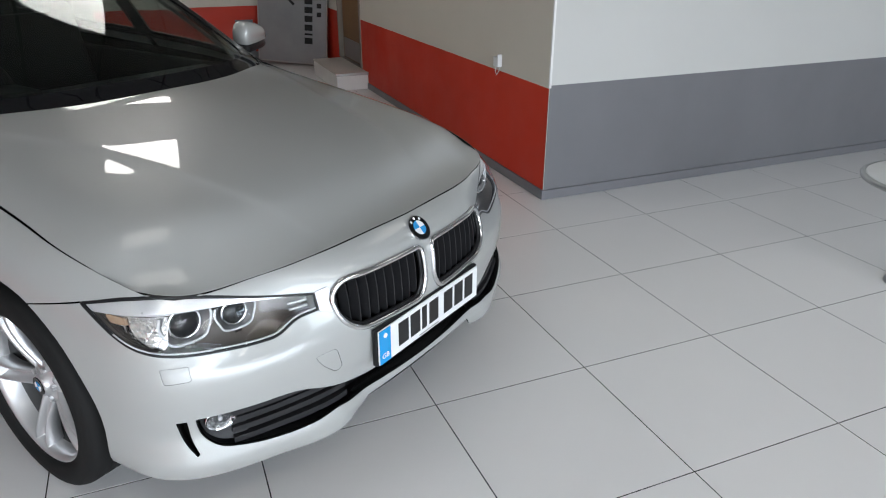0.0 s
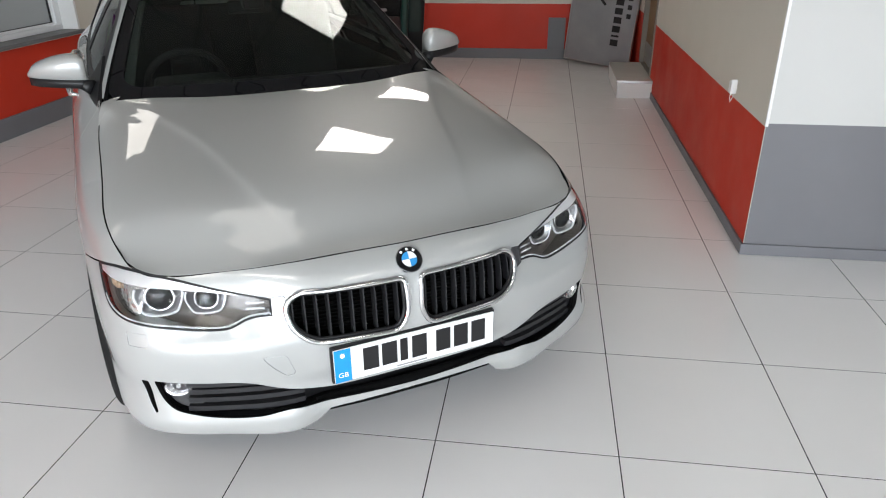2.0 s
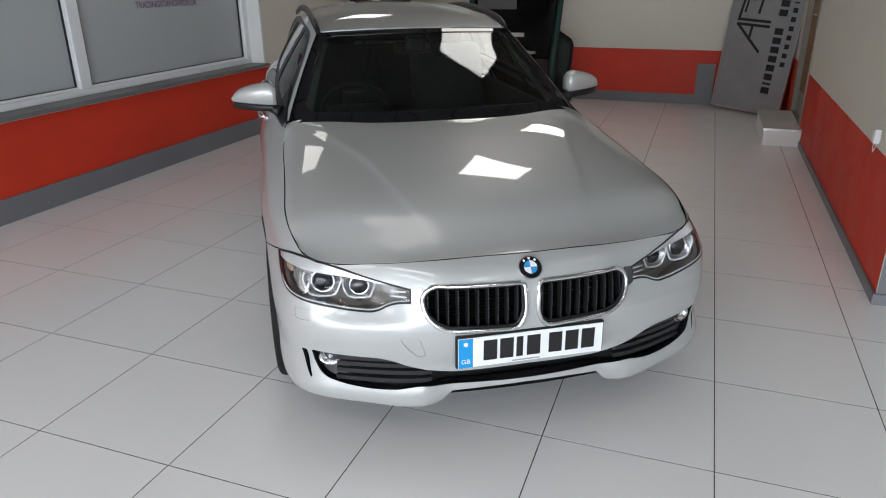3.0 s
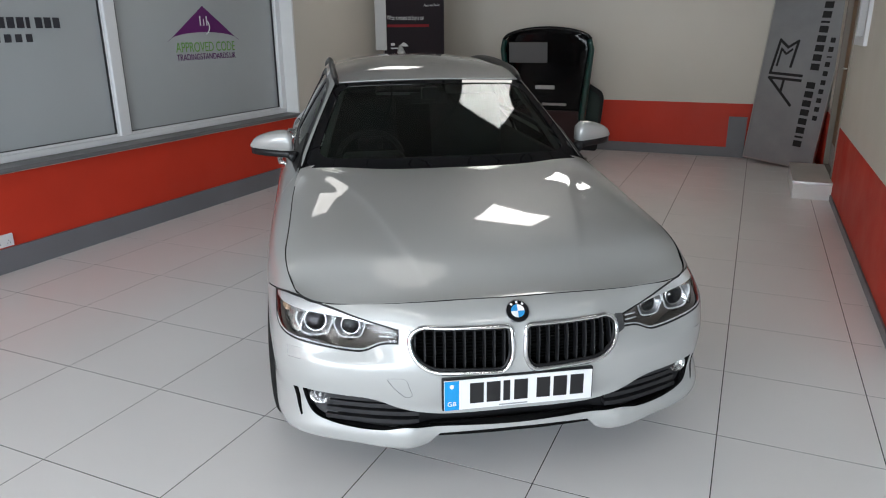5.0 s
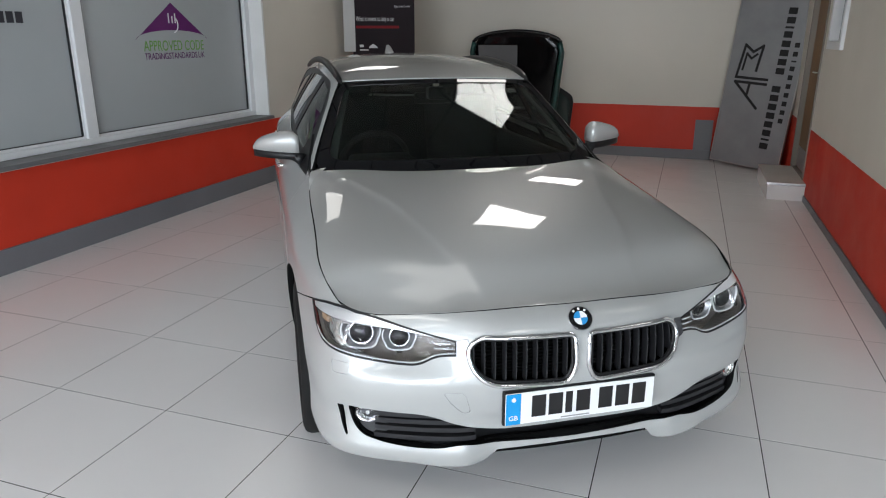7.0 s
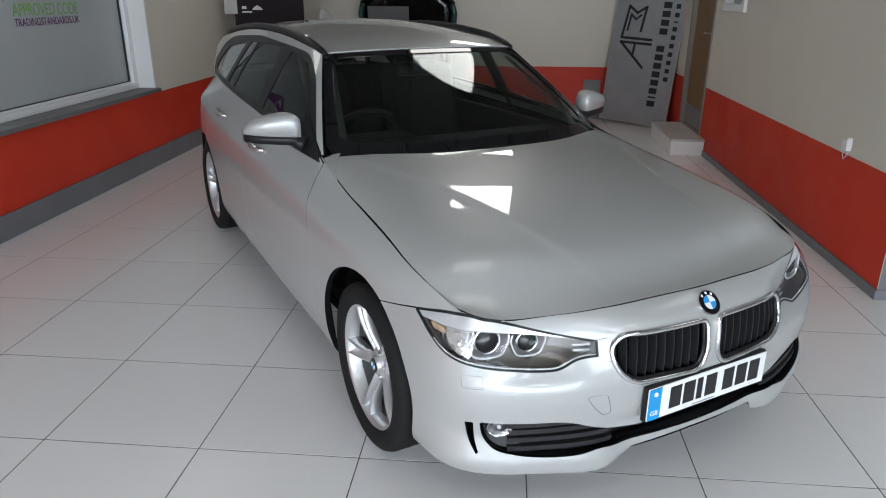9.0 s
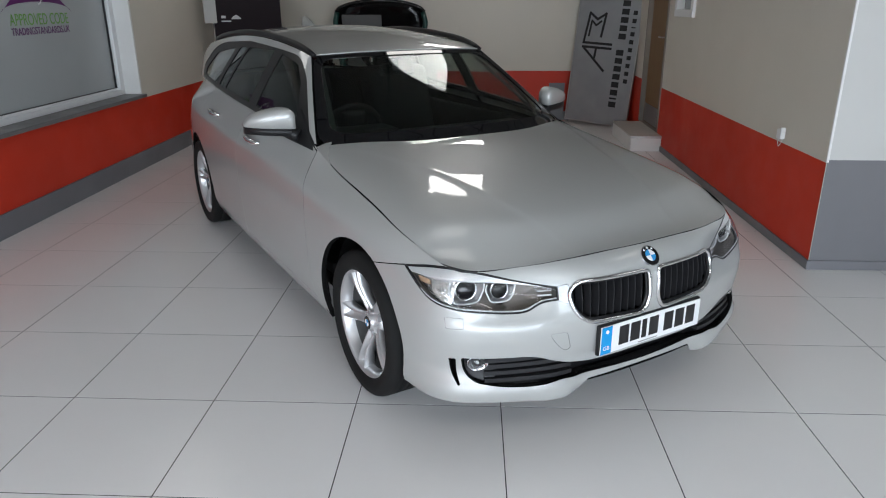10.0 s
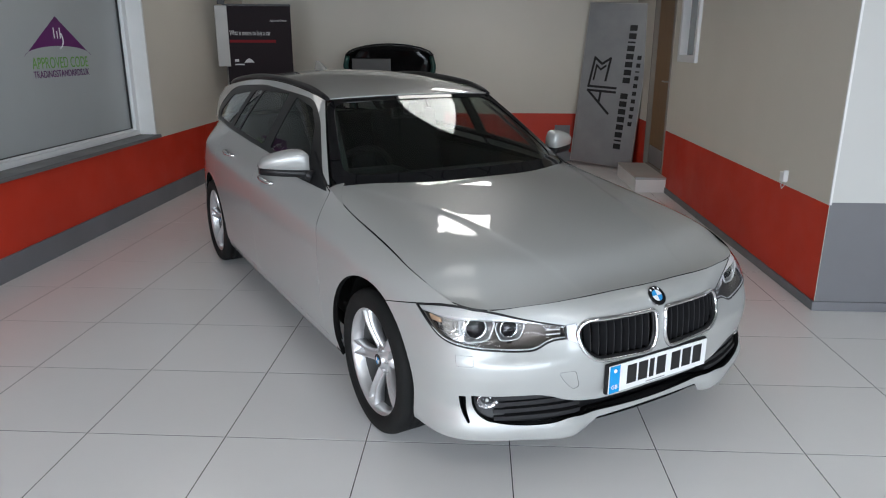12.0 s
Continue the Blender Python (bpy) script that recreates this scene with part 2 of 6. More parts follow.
M_TRIM = mat("black_trim", (0.012, 0.012, 0.013), 0.36, Specular_IOR_Level=0.28)
M_SLAT = mat("grille_black", (0.02, 0.02, 0.022), 0.45, Specular_IOR_Level=0.35)
M_GLOSSBLACK = mat("gloss_black", (0.006, 0.006, 0.007), 0.08)
M_FRIT = mat("black_glass_border", (0.005, 0.005, 0.006), 0.015)
M_DARK = mat("dark_cabin_cloth", (0.026, 0.026, 0.027), 0.85)
bump(M_DARK, 300, 0.3, 0.001)
M_DASH = mat("soft_dash_plastic", (0.024, 0.024, 0.025), 0.6)
# black of the underbody and hollows, also put in for shade inside panel gaps
M_UNDER = mat("underbody_and_gap_shade", (0.006, 0.006, 0.006), 0.9, Specular_IOR_Level=0.05)
M_BRIDGE = mat("satin_bridge", (0.24, 0.24, 0.25), 0.25, 1.0)
M_BRAKE = mat("dark_brake_steel", (0.03, 0.03, 0.03), 0.6, 0.3)
# silver rim inside, darkened for brake dust and for the shade behind the spokes
M_BARREL = mat("shaded_dusty_barrel", (0.10, 0.10, 0.10), 0.55, 0.3)
M_GLASS = mat("car_glass", (0.62, 0.69, 0.66), 0.0, 0.0, Transmission_Weight=1.0, IOR=1.26)
M_LENS = mat("clear_lens", (1, 1, 1), 0.01, 0.0, Transmission_Weight=1.0, IOR=1.22)
M_LAMPDARK = mat("lamp_housing", (0.15, 0.13, 0.115), 0.32, Specular_IOR_Level=0.4)
M_LAMPCHROME = mat("lamp_reflector", (0.68, 0.68, 0.69), 0.2, 1.0)
bump(M_LAMPCHROME, 60, 0.8, 0.006, 2)
M_BOWL = mat("grey_lamp_bowl", (0.22, 0.22, 0.225), 0.3, 0.8)
M_LIGHTGUIDE = mat("milky_light_guide", (0.44, 0.445, 0.45), 0.25)
M_AMBER = mat("amber_lens", (0.26, 0.17, 0.11), 0.2)
M_RED_LENS = mat("red_lens", (0.35, 0.01, 0.01), 0.15)
M_PLATE = mat("white_plate", (0.82, 0.83, 0.84), 0.22)
M_PLATEBLUE = mat("plate_blue", (0.01, 0.3, 0.68), 0.25)
M_INK = mat("plate_ink", (0.012, 0.012, 0.013), 0.35)
M_BADGEBLUE = mat("badge_blue", (0.03, 0.28, 0.62), 0.2)


# ---- the car: smooth surfaces ----
def pchip(xs, ys):
    """A smooth curve through points that does not overshoot."""
    xs, ys = np.asarray(xs, float), np.asarray(ys, float)
    h, d = np.diff(xs), np.diff(ys) / np.diff(xs)
    m = np.zeros(len(xs))
    m[0], m[-1] = d[0], d[-1]
    for i in range(1, len(xs) - 1):
        if d[i - 1] * d[i] > 0:
            w1, w2 = 2 * h[i] + h[i - 1], h[i] + 2 * h[i - 1]
            m[i] = (w1 + w2) / (w1 / d[i - 1] + w2 / d[i])

    def f(x):
        x = np.asarray(x, float)
        i = np.clip(np.searchsorted(xs, x) - 1, 0, len(xs) - 2)
        t = (x - xs[i]) / h[i]
        inner = (2 * t**3 - 3 * t**2 + 1) * ys[i] + (t**3 - 2 * t**2 + t) * h[i] * m[i] + (3 * t**2 - 2 * t**3) * ys[i + 1] + (t**3 - t**2) * h[i] * m[i + 1]
        return np.where(x < xs[0], ys[0] + (x - xs[0]) * m[0], np.where(x > xs[-1], ys[-1] + (x - xs[-1]) * m[-1], inner))

    return f


def cubic(xs, ys):
    """A natural cubic spline."""
    xs, ys = np.asarray(xs, float), np.asarray(ys, float)
    n, h = len(xs), np.diff(xs)
    a, b = np.eye(n), np.zeros(n)
    for i in range(1, n - 1):
        a[i, i - 1 : i + 2] = h[i - 1], 2 * (h[i - 1] + h[i]), h[i]
        b[i] = 6 * ((ys[i + 1] - ys[i]) / h[i] - (ys[i] - ys[i - 1]) / h[i - 1])
    s = np.linalg.solve(a, b)

    def f(x):
        x = np.asarray(x, float)
        i = np.clip(np.searchsorted(xs, x) - 1, 0, n - 2)
        p, q = (xs[i + 1] - x) / h[i], (x - xs[i]) / h[i]
        return p * ys[i] + q * ys[i + 1] + ((p**3 - p) * s[i] + (q**3 - q) * s[i + 1]) * h[i] ** 2 / 6

    return f


def blurred(grid, sigma, axis):
    if sigma <= 0:
        return grid
    r = int(3 * sigma) + 1
    k = np.exp(-0.5 * (np.arange(-r, r + 1) / sigma) ** 2)
    k /= k.sum()
    g = np.moveaxis(grid, axis, 0)
    # carried on in a straight line past the ends
    head = 2 * g[:1] - g[r:0:-1]
    tail = 2 * g[-1:] - g[-2 : -r - 2 : -1]
    g = np.concatenate([head, g, tail])
    out = sum(k[i] * g[i : len(g) - 2 * r + i] for i in range(2 * r + 1))
    return np.moveaxis(out, 0, axis)


def table(grid, a0, da, b0, db):
    """Bicubic look-up in a grid."""
    def weights(t):
        return (-0.5 * t**3 + t**2 - 0.5 * t, 1.5 * t**3 - 2.5 * t**2 + 1, -1.5 * t**3 + 2 * t**2 + 0.5 * t, 0.5 * t**3 - 0.5 * t**2)

    def f(a, b):
        p, q = (np.asarray(a) - a0) / da, (np.asarray(b) - b0) / db
        i, j = np.clip(np.floor(p).astype(int), 1, grid.shape[0] - 3), np.clip(np.floor(q).astype(int), 1, grid.shape[1] - 3)
        wa, wb = weights(np.clip(p - i, -1, 2)), weights(np.clip(q - j, -1, 2))
        return sum(wa[m] * wb[n] * grid[i + m - 1, j + n - 1] for m in range(4) for n in range(4))

    return f


# plan of the body at its widest, from the nose round to the tail
PLAN = np.array([(-0.2, -0.806), (0, -0.812), (0.2, -0.806), (0.4, -0.776), (0.56, -0.729), (0.68, -0.676), (0.76, -0.62), (0.816, -0.54), (0.845, -0.43), (0.863, -0.3), (0.877, -0.15), (0.888, 0.0), (0.897, 0.4),
                 (0.9, 1.0), (0.897, 1.8), (0.886, 2.5), (0.858, 3.0), (0.806, 3.35), (0.73, 3.6), (0.67, 3.73), (0.45, 3.79), (0, 3.82), (-0.2, 3.815)])
_k = np.concatenate([[0], np.cumsum(np.hypot(*np.diff(PLAN, axis=0).T))])
_k -= _k[1]
plan_x, plan_y = cubic(_k, PLAN[:, 0]), cubic(_k, PLAN[:, 1])
_u = np.linspace(-0.1, _k[-1], 1200)
_px, _py = plan_x(_u), plan_y(_u)


def u_x(x):
    """Way round the plan at which the nose has the half-width x."""
    i = _py < -0.3
    return float(np.interp(x, _px[i], _u[i]))


def u_y(y):
    """Way round the plan at which the side reaches y."""
    i = (_u > 0.6) & (_u < _k[-2] - 0.4)
    return float(np.interp(y, _py[i], _u[i]))


def u_of(x, y):
    """Way round the plan nearest to a point of it."""
    return float(_u[np.argmin((_px - x) ** 2 + (_py - y) ** 2)])


def side_profiles():
    """How far the body lies inside its widest plan, by height, at places round it."""
    z = [0.13, 0.17, 0.21, 0.25, 0.29, 0.34, 0.40, 0.46, 0.490, 0.512, 0.53, 0.57, 0.61, 0.65, 0.685, 0.715, 0.74]
    low = [-0.14, -0.08, -0.034, -0.016, -0.020, -0.022, -0.004, 0]
    lip = [-0.11, -0.05, -0.004, 0.006, -0.003, -0.015, -0.006, 0]
    hump = [-0.10, -0.03, 0.010, 0.014, 0.002, -0.014, -0.006, 0]
    rows = [(0.0, z, low + [0, 0, -0.001, -0.003, -0.008, -0.02, -0.042, -0.08, -0.13]),
            (u_x(0.285), z, low + [0, 0, -0.001, -0.003, -0.009, -0.024, -0.05, -0.095, -0.14]),
            (u_x(0.37), z, hump + [0, -0.004, -0.009, -0.02, -0.033, -0.048, -0.068, -0.105, -0.145]),
            (u_x(0.44), z, hump + [-0.001, -0.006, -0.014, -0.032, -0.048, -0.062, -0.078, -0.112, -0.15]),
            (u_x(0.57), z, lip + [-0.001, -0.009, -0.020, -0.043, -0.063, -0.078, -0.097, -0.125, -0.16]),
            (u_x(0.70), z, lip + [-0.001, -0.006, -0.014, -0.027, -0.045, -0.066, -0.09, -0.117, -0.15]),
            (u_x(0.785), z, lip + [0, -0.002, -0.005, -0.01, -0.024, -0.046, -0.074, -0.102, -0.13])]
    z = [0.13, 0.2, 0.25, 0.3, 0.38, 0.48, 0.58, 0.66, 0.72, 0.77, 0.81, 0.85, 0.9, 0.95, 1.0]
    rows += [(u_y(-0.36), z, [-0.1, -0.022, -0.006, -0.003, -0.003, 0, -0.006, -0.026, -0.055, -0.092, -0.13, -0.165, -0.21, -0.25, -0.29]),
             (u_y(-0.1), z, [-0.08, -0.02, -0.012, -0.006, 0, 0, 0, -0.008, -0.026, -0.064, -0.112, -0.16, -0.21, -0.25, -0.3]),
             (u_y(0.3), z, [-0.1, -0.045, -0.03, -0.02, -0.012, -0.006, -0.004, -0.006, -0.014, -0.034, -0.07, -0.112, -0.16, -0.21, -0.26]),
             (u_y(0.65), z, [-0.1, -0.05, -0.034, -0.022, -0.012, -0.005, -0.001, -0.002, -0.009, -0.021, -0.044, -0.078, -0.125, -0.168, -0.21]),
             (u_y(1.2), z, [-0.1, -0.05, -0.032, -0.022, -0.014, -0.007, -0.001, 0.001, -0.003, -0.009, -0.019, -0.043, -0.066, -0.098, -0.13]),
             (u_y(2.2), z, [-0.1, -0.05, -0.032, -0.022, -0.015, -0.009, -0.002, 0.003, 0.004, 0.001, -0.004, -0.014, -0.047, -0.082, -0.12]),
             (u_y(2.9), z, [-0.1, -0.03, -0.015, -0.006, 0, 0, 0.002, 0.004, 0.004, 0.002, -0.001, -0.006, -0.017, -0.06, -0.11]),
             (u_y(3.35), z, [-0.1, -0.02, -0.008, 0, 0, 0, -0.004, -0.012, -0.02, -0.03, -0.042, -0.06, -0.09, -0.12, -0.15]),
             (_k[-2] - 0.5, z, [-0.1, -0.03, -0.01, 0, 0, 0, -0.01, -0.03, -0.045, -0.055, -0.065, -0.08, -0.1, -0.13, -0.17]),
             (_k[-1], z, [-0.1, -0.03, -0.01, 0, 0, 0, -0.01, -0.04, -0.055, -0.065, -0.075, -0.09, -0.11, -0.14, -0.18])]
    zs, us = np.arange(0.08, 1.1, 0.005), np.arange(-0.3, _k[-1], 0.02)
    cols = np.array([pchip(zz, off)(zs) for _, zz, off in rows])
    at = np.array([r[0] for r in rows])
    grid = np.array([pchip(at, cols[:, j])(np.abs(us)) for j in range(len(zs))]).T
    return table(blurred(blurred(grid, 1.5, 0), 0.9, 1), us[0], 0.02, zs[0], 0.005)


side_offset = side_profiles()


def body_side(u, z):
    """The skin of bumpers, wings and doors: way round the plan (minus: the car's right side) and height."""
    u, z = np.asarray(u, float), np.asarray(z, float)
    a, s = np.abs(u), np.where(np.asarray(u) < 0, -1.0, 1.0)
    x, y = plan_x(a), plan_y(a)
    dx, dy = plan_x(a + 0.004) - plan_x(a - 0.004), plan_y(a + 0.004) - plan_y(a - 0.004)
    l = np.hypot(dx, dy)
    off = side_offset(a, z)
    x, y = x + off * dy / l, y - off * dx / l
    return np.stack([s * x, y, z], -1)


def at_y(y, z):
    """Half-width of the body side at a place along it and a height."""
    us = np.linspace(u_y(y) - 0.25, u_y(y) + 0.25, 60)
    p = body_side(us, np.full(60, z))
    i = np.argsort(p[:, 1])
    return float(np.interp(y, p[i, 1], us[i])), float(np.interp(y, p[i, 1], p[i, 0]))


HOOD_F, HOOD_C = (u_of(0.676, -0.665), 0.685), (u_of(0.78, -0.575), 0.7)
# bonnet: front line and edge line, both drawn on the body's skin
_fu = [0, u_x(0.2), u_x(0.4), u_x(0.56), HOOD_F[0], (HOOD_F[0] + HOOD_C[0]) / 2, HOOD_C[0]]
hood_line_z = cubic(_fu, [0.718, 0.716, 0.705, 0.692, 0.685, 0.688, 0.7])
HOOD_LINE = [(u, float(hood_line_z(u))) for u in np.linspace(0, HOOD_C[0], 26)]
FRONT3 = np.array([body_side(np.array([u]), np.array([z]))[0] for u, z in HOOD_LINE])
FRONT3[0, 0] = 0.0
front_y, front_z = (lambda x: np.interp(np.abs(x), FRONT3[:, 0], FRONT3[:, 1])), (lambda x: np.interp(np.abs(x), FRONT3[:, 0], FRONT3[:, 2]))
CORNER_Y = float(FRONT3[-1, 1])
edge_y = np.array([CORNER_Y, -0.40, -0.25, -0.05, 0.2, 0.45, 0.66])
edge_z = cubic(edge_y, [0.700, 0.741, 0.775, 0.809, 0.846, 0.887, 0.928])
_ey = np.linspace(CORNER_Y, 0.66, 24)
_ex = [at_y(y, float(edge_z(y))) for y in _ey]
edge_x = lambda y: np.interp(y, _ey, [e[1] for e in _ex])
WING_TOP = [(e[0], float(edge_z(y))) for e, y in zip(_ex, _ey)]
mid_z = cubic([float(front_y(0)), -0.66, -0.55, -0.4, -0.15, 0.15, 0.45], [0.718, 0.754, 0.792, 0.829, 0.8695, 0.9135, 0.947])


crease_x = pchip([-0.75, -0.55, -0.4, -0.2, 0.0, 0.2, 0.45, 0.66], [0.26, 0.297, 0.348, 0.398, 0.447, 0.517, 0.615, 0.69])


SWELL = [(-0.0024, 0.0321, 0.0699, -0.128, 0.0214), (0.0016, -0.0602, 0.0539, 0.0299, -0.0355), (-0.0098, 0.0173, 0.0472, 0.0324, -0.0068), (0.0127, -0.0276, -0.0351, -0.0143, 0.0035)]


BACK = [(-0.0203, 0.1052, -0.1026, -0.055, 0.0801), (0.0264, -0.0622, -0.0618, 0.0507, 0.0747), (0.0535, 0.0269, -0.0379, -0.0128, -0.0394), (-0.0633, 0.0342, 0.027, 0.0249, -0.038)]


def swell(x, y, rows):
    """Fuller middle of the bonnet: powers of the half-width by powers of the way back."""
    a, b = np.minimum(np.abs(x), 0.86) ** 2 / 0.49, (np.clip(y, -0.82, 0.66) + 0.7) / 1.35
    return sum(k * a**i * b**j for i, row in enumerate(rows) for j, k in enumerate(row))


def hood_grid():
    """Bonnet heights over the plan."""
    xs, ys = np.arange(-0.9, 0.901, 0.005), np.arange(-0.9, 0.9, 0.01)
    g, folds, fine = (np.zeros((len(xs), len(ys))) for _ in range(3))
    for j, y in enumerate(ys):
        yy = min(max(y, CORNER_Y), 0.66)
        w = float(edge_x(yy))
        zc, ze = float(mid_z(max(y, float(front_y(0))))), float(edge_z(yy))
        s = np.clip(np.abs(xs) / w, 0, 1.1)
        t = (y + 0.73) / 1.3
        crown = 0.6 * s**2 + 0.4 * s**6
        z = zc - (zc - ze) * crown
        # raised middle that ends in a crease on either side
        d = np.abs(xs) - float(crease_x(y))
        folds[:, j] = 0.006 * np.where(d < 0, 0.03 * np.exp(d / 0.1), 1.03 * np.exp(-np.abs(d) / 0.018) - 1.0) * np.clip(t * 4.5, 0, 1) * (1 - np.clip((s - 0.72) / 0.28, 0, 1))
        if y < -0.4:
            # pulled down to the front line near the nose
            f = front_y(xs)
            zf = front_z(xs)
            k = np.clip((y - f) / 0.2, -0.4, 1)
            z = np.where(k < 1, zf + (z - zf) * np.sign(k) * np.abs(k) ** 0.88, z)
        g[:, j] = z + 0.9 * swell(xs, y, SWELL)
        k = min(max((y + 0.72) / 0.3, 0), 1)
        back_corner = np.clip((y - 0.40) / 0.2, 0, 1) * np.clip((np.abs(xs) - 0.42) / 0.2, 0, 1)
        fine[:, j] = k * k * (3 - 2 * k) * (1 - back_corner) * swell(xs, y, BACK)
    g = blurred(blurred(g, 6.0, 0), 3.5, 1) + blurred(blurred(folds, 0.9, 0), 2.0, 1) + fine
    return table(g, xs[0], 0.005, ys[0], 0.01)


hood_height = hood_grid()


def hood_surface(x, y):
    x, y = np.asarray(x, float), np.asarray(y, float)
    return np.stack([x, y, hood_height(x, y)], -1)


# screen pillars and the upper side
PZ0, PZ1 = 0.935, 1.305


def pillar_y(z):
    t = (np.asarray(z, float) - PZ0) / (PZ1 - PZ0)
    return 0.69 + 0.52 * t - 0.03 * t * (1 - t)


def pillar_x(z):
    t = (np.asarray(z, float) - PZ0) / (PZ1 - PZ0)
    return 0.735 - 0.195 * t + 0.03 * t * (1 - t)


bulge = pchip([-0.2, 0, 0.1, 0.25, 0.5, 1.0, 1.8, 2.3, 2.65, 2.95, 3.2], [-0.1, 0, 0.029, 0.053, 0.071, 0.082, 0.062, 0.02, -0.045, -0.105, -0.17])


def upper_side(y, z, sign=1):
    y, z = np.asarray(y, float), np.asarray(z, float)
    d = y - pillar_y(z)
    return np.stack([sign * (pillar_x(z) + bulge(d) * (1 - 0.25 * np.clip((z - PZ0) / 0.4, 0, 1))), y, z], -1)


def windscreen(s, t):
    """s from -1 to 1 across, t from 0 at the bottom to 1 at the roof."""
    s, t = np.asarray(s, float), np.asarray(t, float)
    z = PZ0 + (PZ1 - PZ0) * t
    x = pillar_x(z) * s
    y = pillar_y(z) - (0.26 - 0.18 * t) * (1 - np.abs(s) ** 2.3)
    return np.stack([x, y, z + 0.016 * (1 - s**2) + 0.12 * np.clip(t, 0, 1) * np.clip(1 - t, 0, 1) ** 2 * (1 - s**4)], -1)


roof_edge_z = cubic([1.1, 1.21, 1.5, 2.0, 2.5, 3.0, 3.4, 3.6], [1.28, 1.305, 1.345, 1.372, 1.364, 1.318, 1.25, 1.2])


def roof_surface(s, y):
    """s from -1 to 1 across the roof."""
    s, y = np.asarray(s, float), np.asarray(y, float)
    ze = roof_edge_z(y)
    w = np.abs(upper_side(y, np.minimum(ze, 1.36))[..., 0]) - np.clip(ze - 1.36, 0, 1) * 0.5
    zz = ze + (0.016 + 0.038 * np.clip((y - 1.2) / 0.9, 0, 1) ** 0.8) * (1 - np.abs(s) ** 2.4)
    yy = y - 0.08 * (1 - np.abs(s) ** 2.3) * np.clip((1.6 - y) / 0.4, 0, 1) + 0.05 * (1 - s**2) * np.clip((y - 3.3) / 0.2, 0, 1)
    return np.stack([s * w, yy, zz], -1)


# ---- the car: panels cut out of those surfaces ----
from mathutils.geometry import delaunay_2d_cdt


def resample(loop, step):
    out = []
    n = len(loop)
    for i in range(n):
        a, b = np.array(loop[i]), np.array(loop[(i + 1) % n])
        k = max(1, int(math.ceil(np.linalg.norm(b - a) / step)))
        out += [tuple(a + (b - a) * q / k) for q in range(k)]
    return out


def rounded(loop, r=0.02, k=5):
    """A loop with its corners cut round; a corner may carry its own radius as a third number."""
    out, n = [], len(loop)
    for i in range(n):
        p, a, b = (np.array(loop[j][:2], float) for j in (i, i - 1, (i + 1) % n))
        rr = loop[i][2] if len(loop[i]) > 2 else r
        da, db = np.linalg.norm(a - p), np.linalg.norm(b - p)
        q = min(rr, da * 0.48, db * 0.48)
        p0, p1 = p + (a - p) / da * q, p + (b - p) / db * q
        if q < 1e-5:
            out.append(tuple(p))
            continue
        for j in range(k + 1):
            t = j / k
            out.append(tuple((1 - t) ** 2 * p0 + 2 * t * (1 - t) * p + t**2 * p1))
    return out


def grown(loop, d):
    """A loop moved outwards by d (minus: inwards)."""
    p = np.array(loop)
    n = len(p)
    area = sum(p[i][0] * p[(i + 1) % n][1] - p[(i + 1) % n][0] * p[i][1] for i in range(n))
    e = np.roll(p, -1, 0) - p
    e /= np.maximum(np.linalg.norm(e, axis=1), 1e-9)[:, None]
    nrm = np.stack([e[:, 1], -e[:, 0]], 1) * (1 if area > 0 else -1)
    m = nrm + np.roll(nrm, 1, 0)
    m /= np.maximum((m * m).sum(1), 0.5)[:, None] / 2
    return [tuple(q) for q in p + m * d]


def inside(loops, pts):
    res = np.zeros(len(pts), bool)
    x, y = pts[:, 0], pts[:, 1]
    for loop in loops:
        p = np.array(loop)
        for (x0, y0), (x1, y1) in zip(p, np.roll(p, -1, 0)):
            if y0 != y1:
                res ^= ((y0 > y) != (y1 > y)) & (x < (x1 - x0) * (y - y0) / (y1 - y0) + x0)
    return res


def surf_normals(fn, a, b, flip):
    e = 0.003
    n = np.cross(fn(a + e, b) - fn(a - e, b), fn(a, b + e) - fn(a, b - e))
    return n / np.maximum(np.linalg.norm(n, axis=1), 1e-12)[:, None] * flip


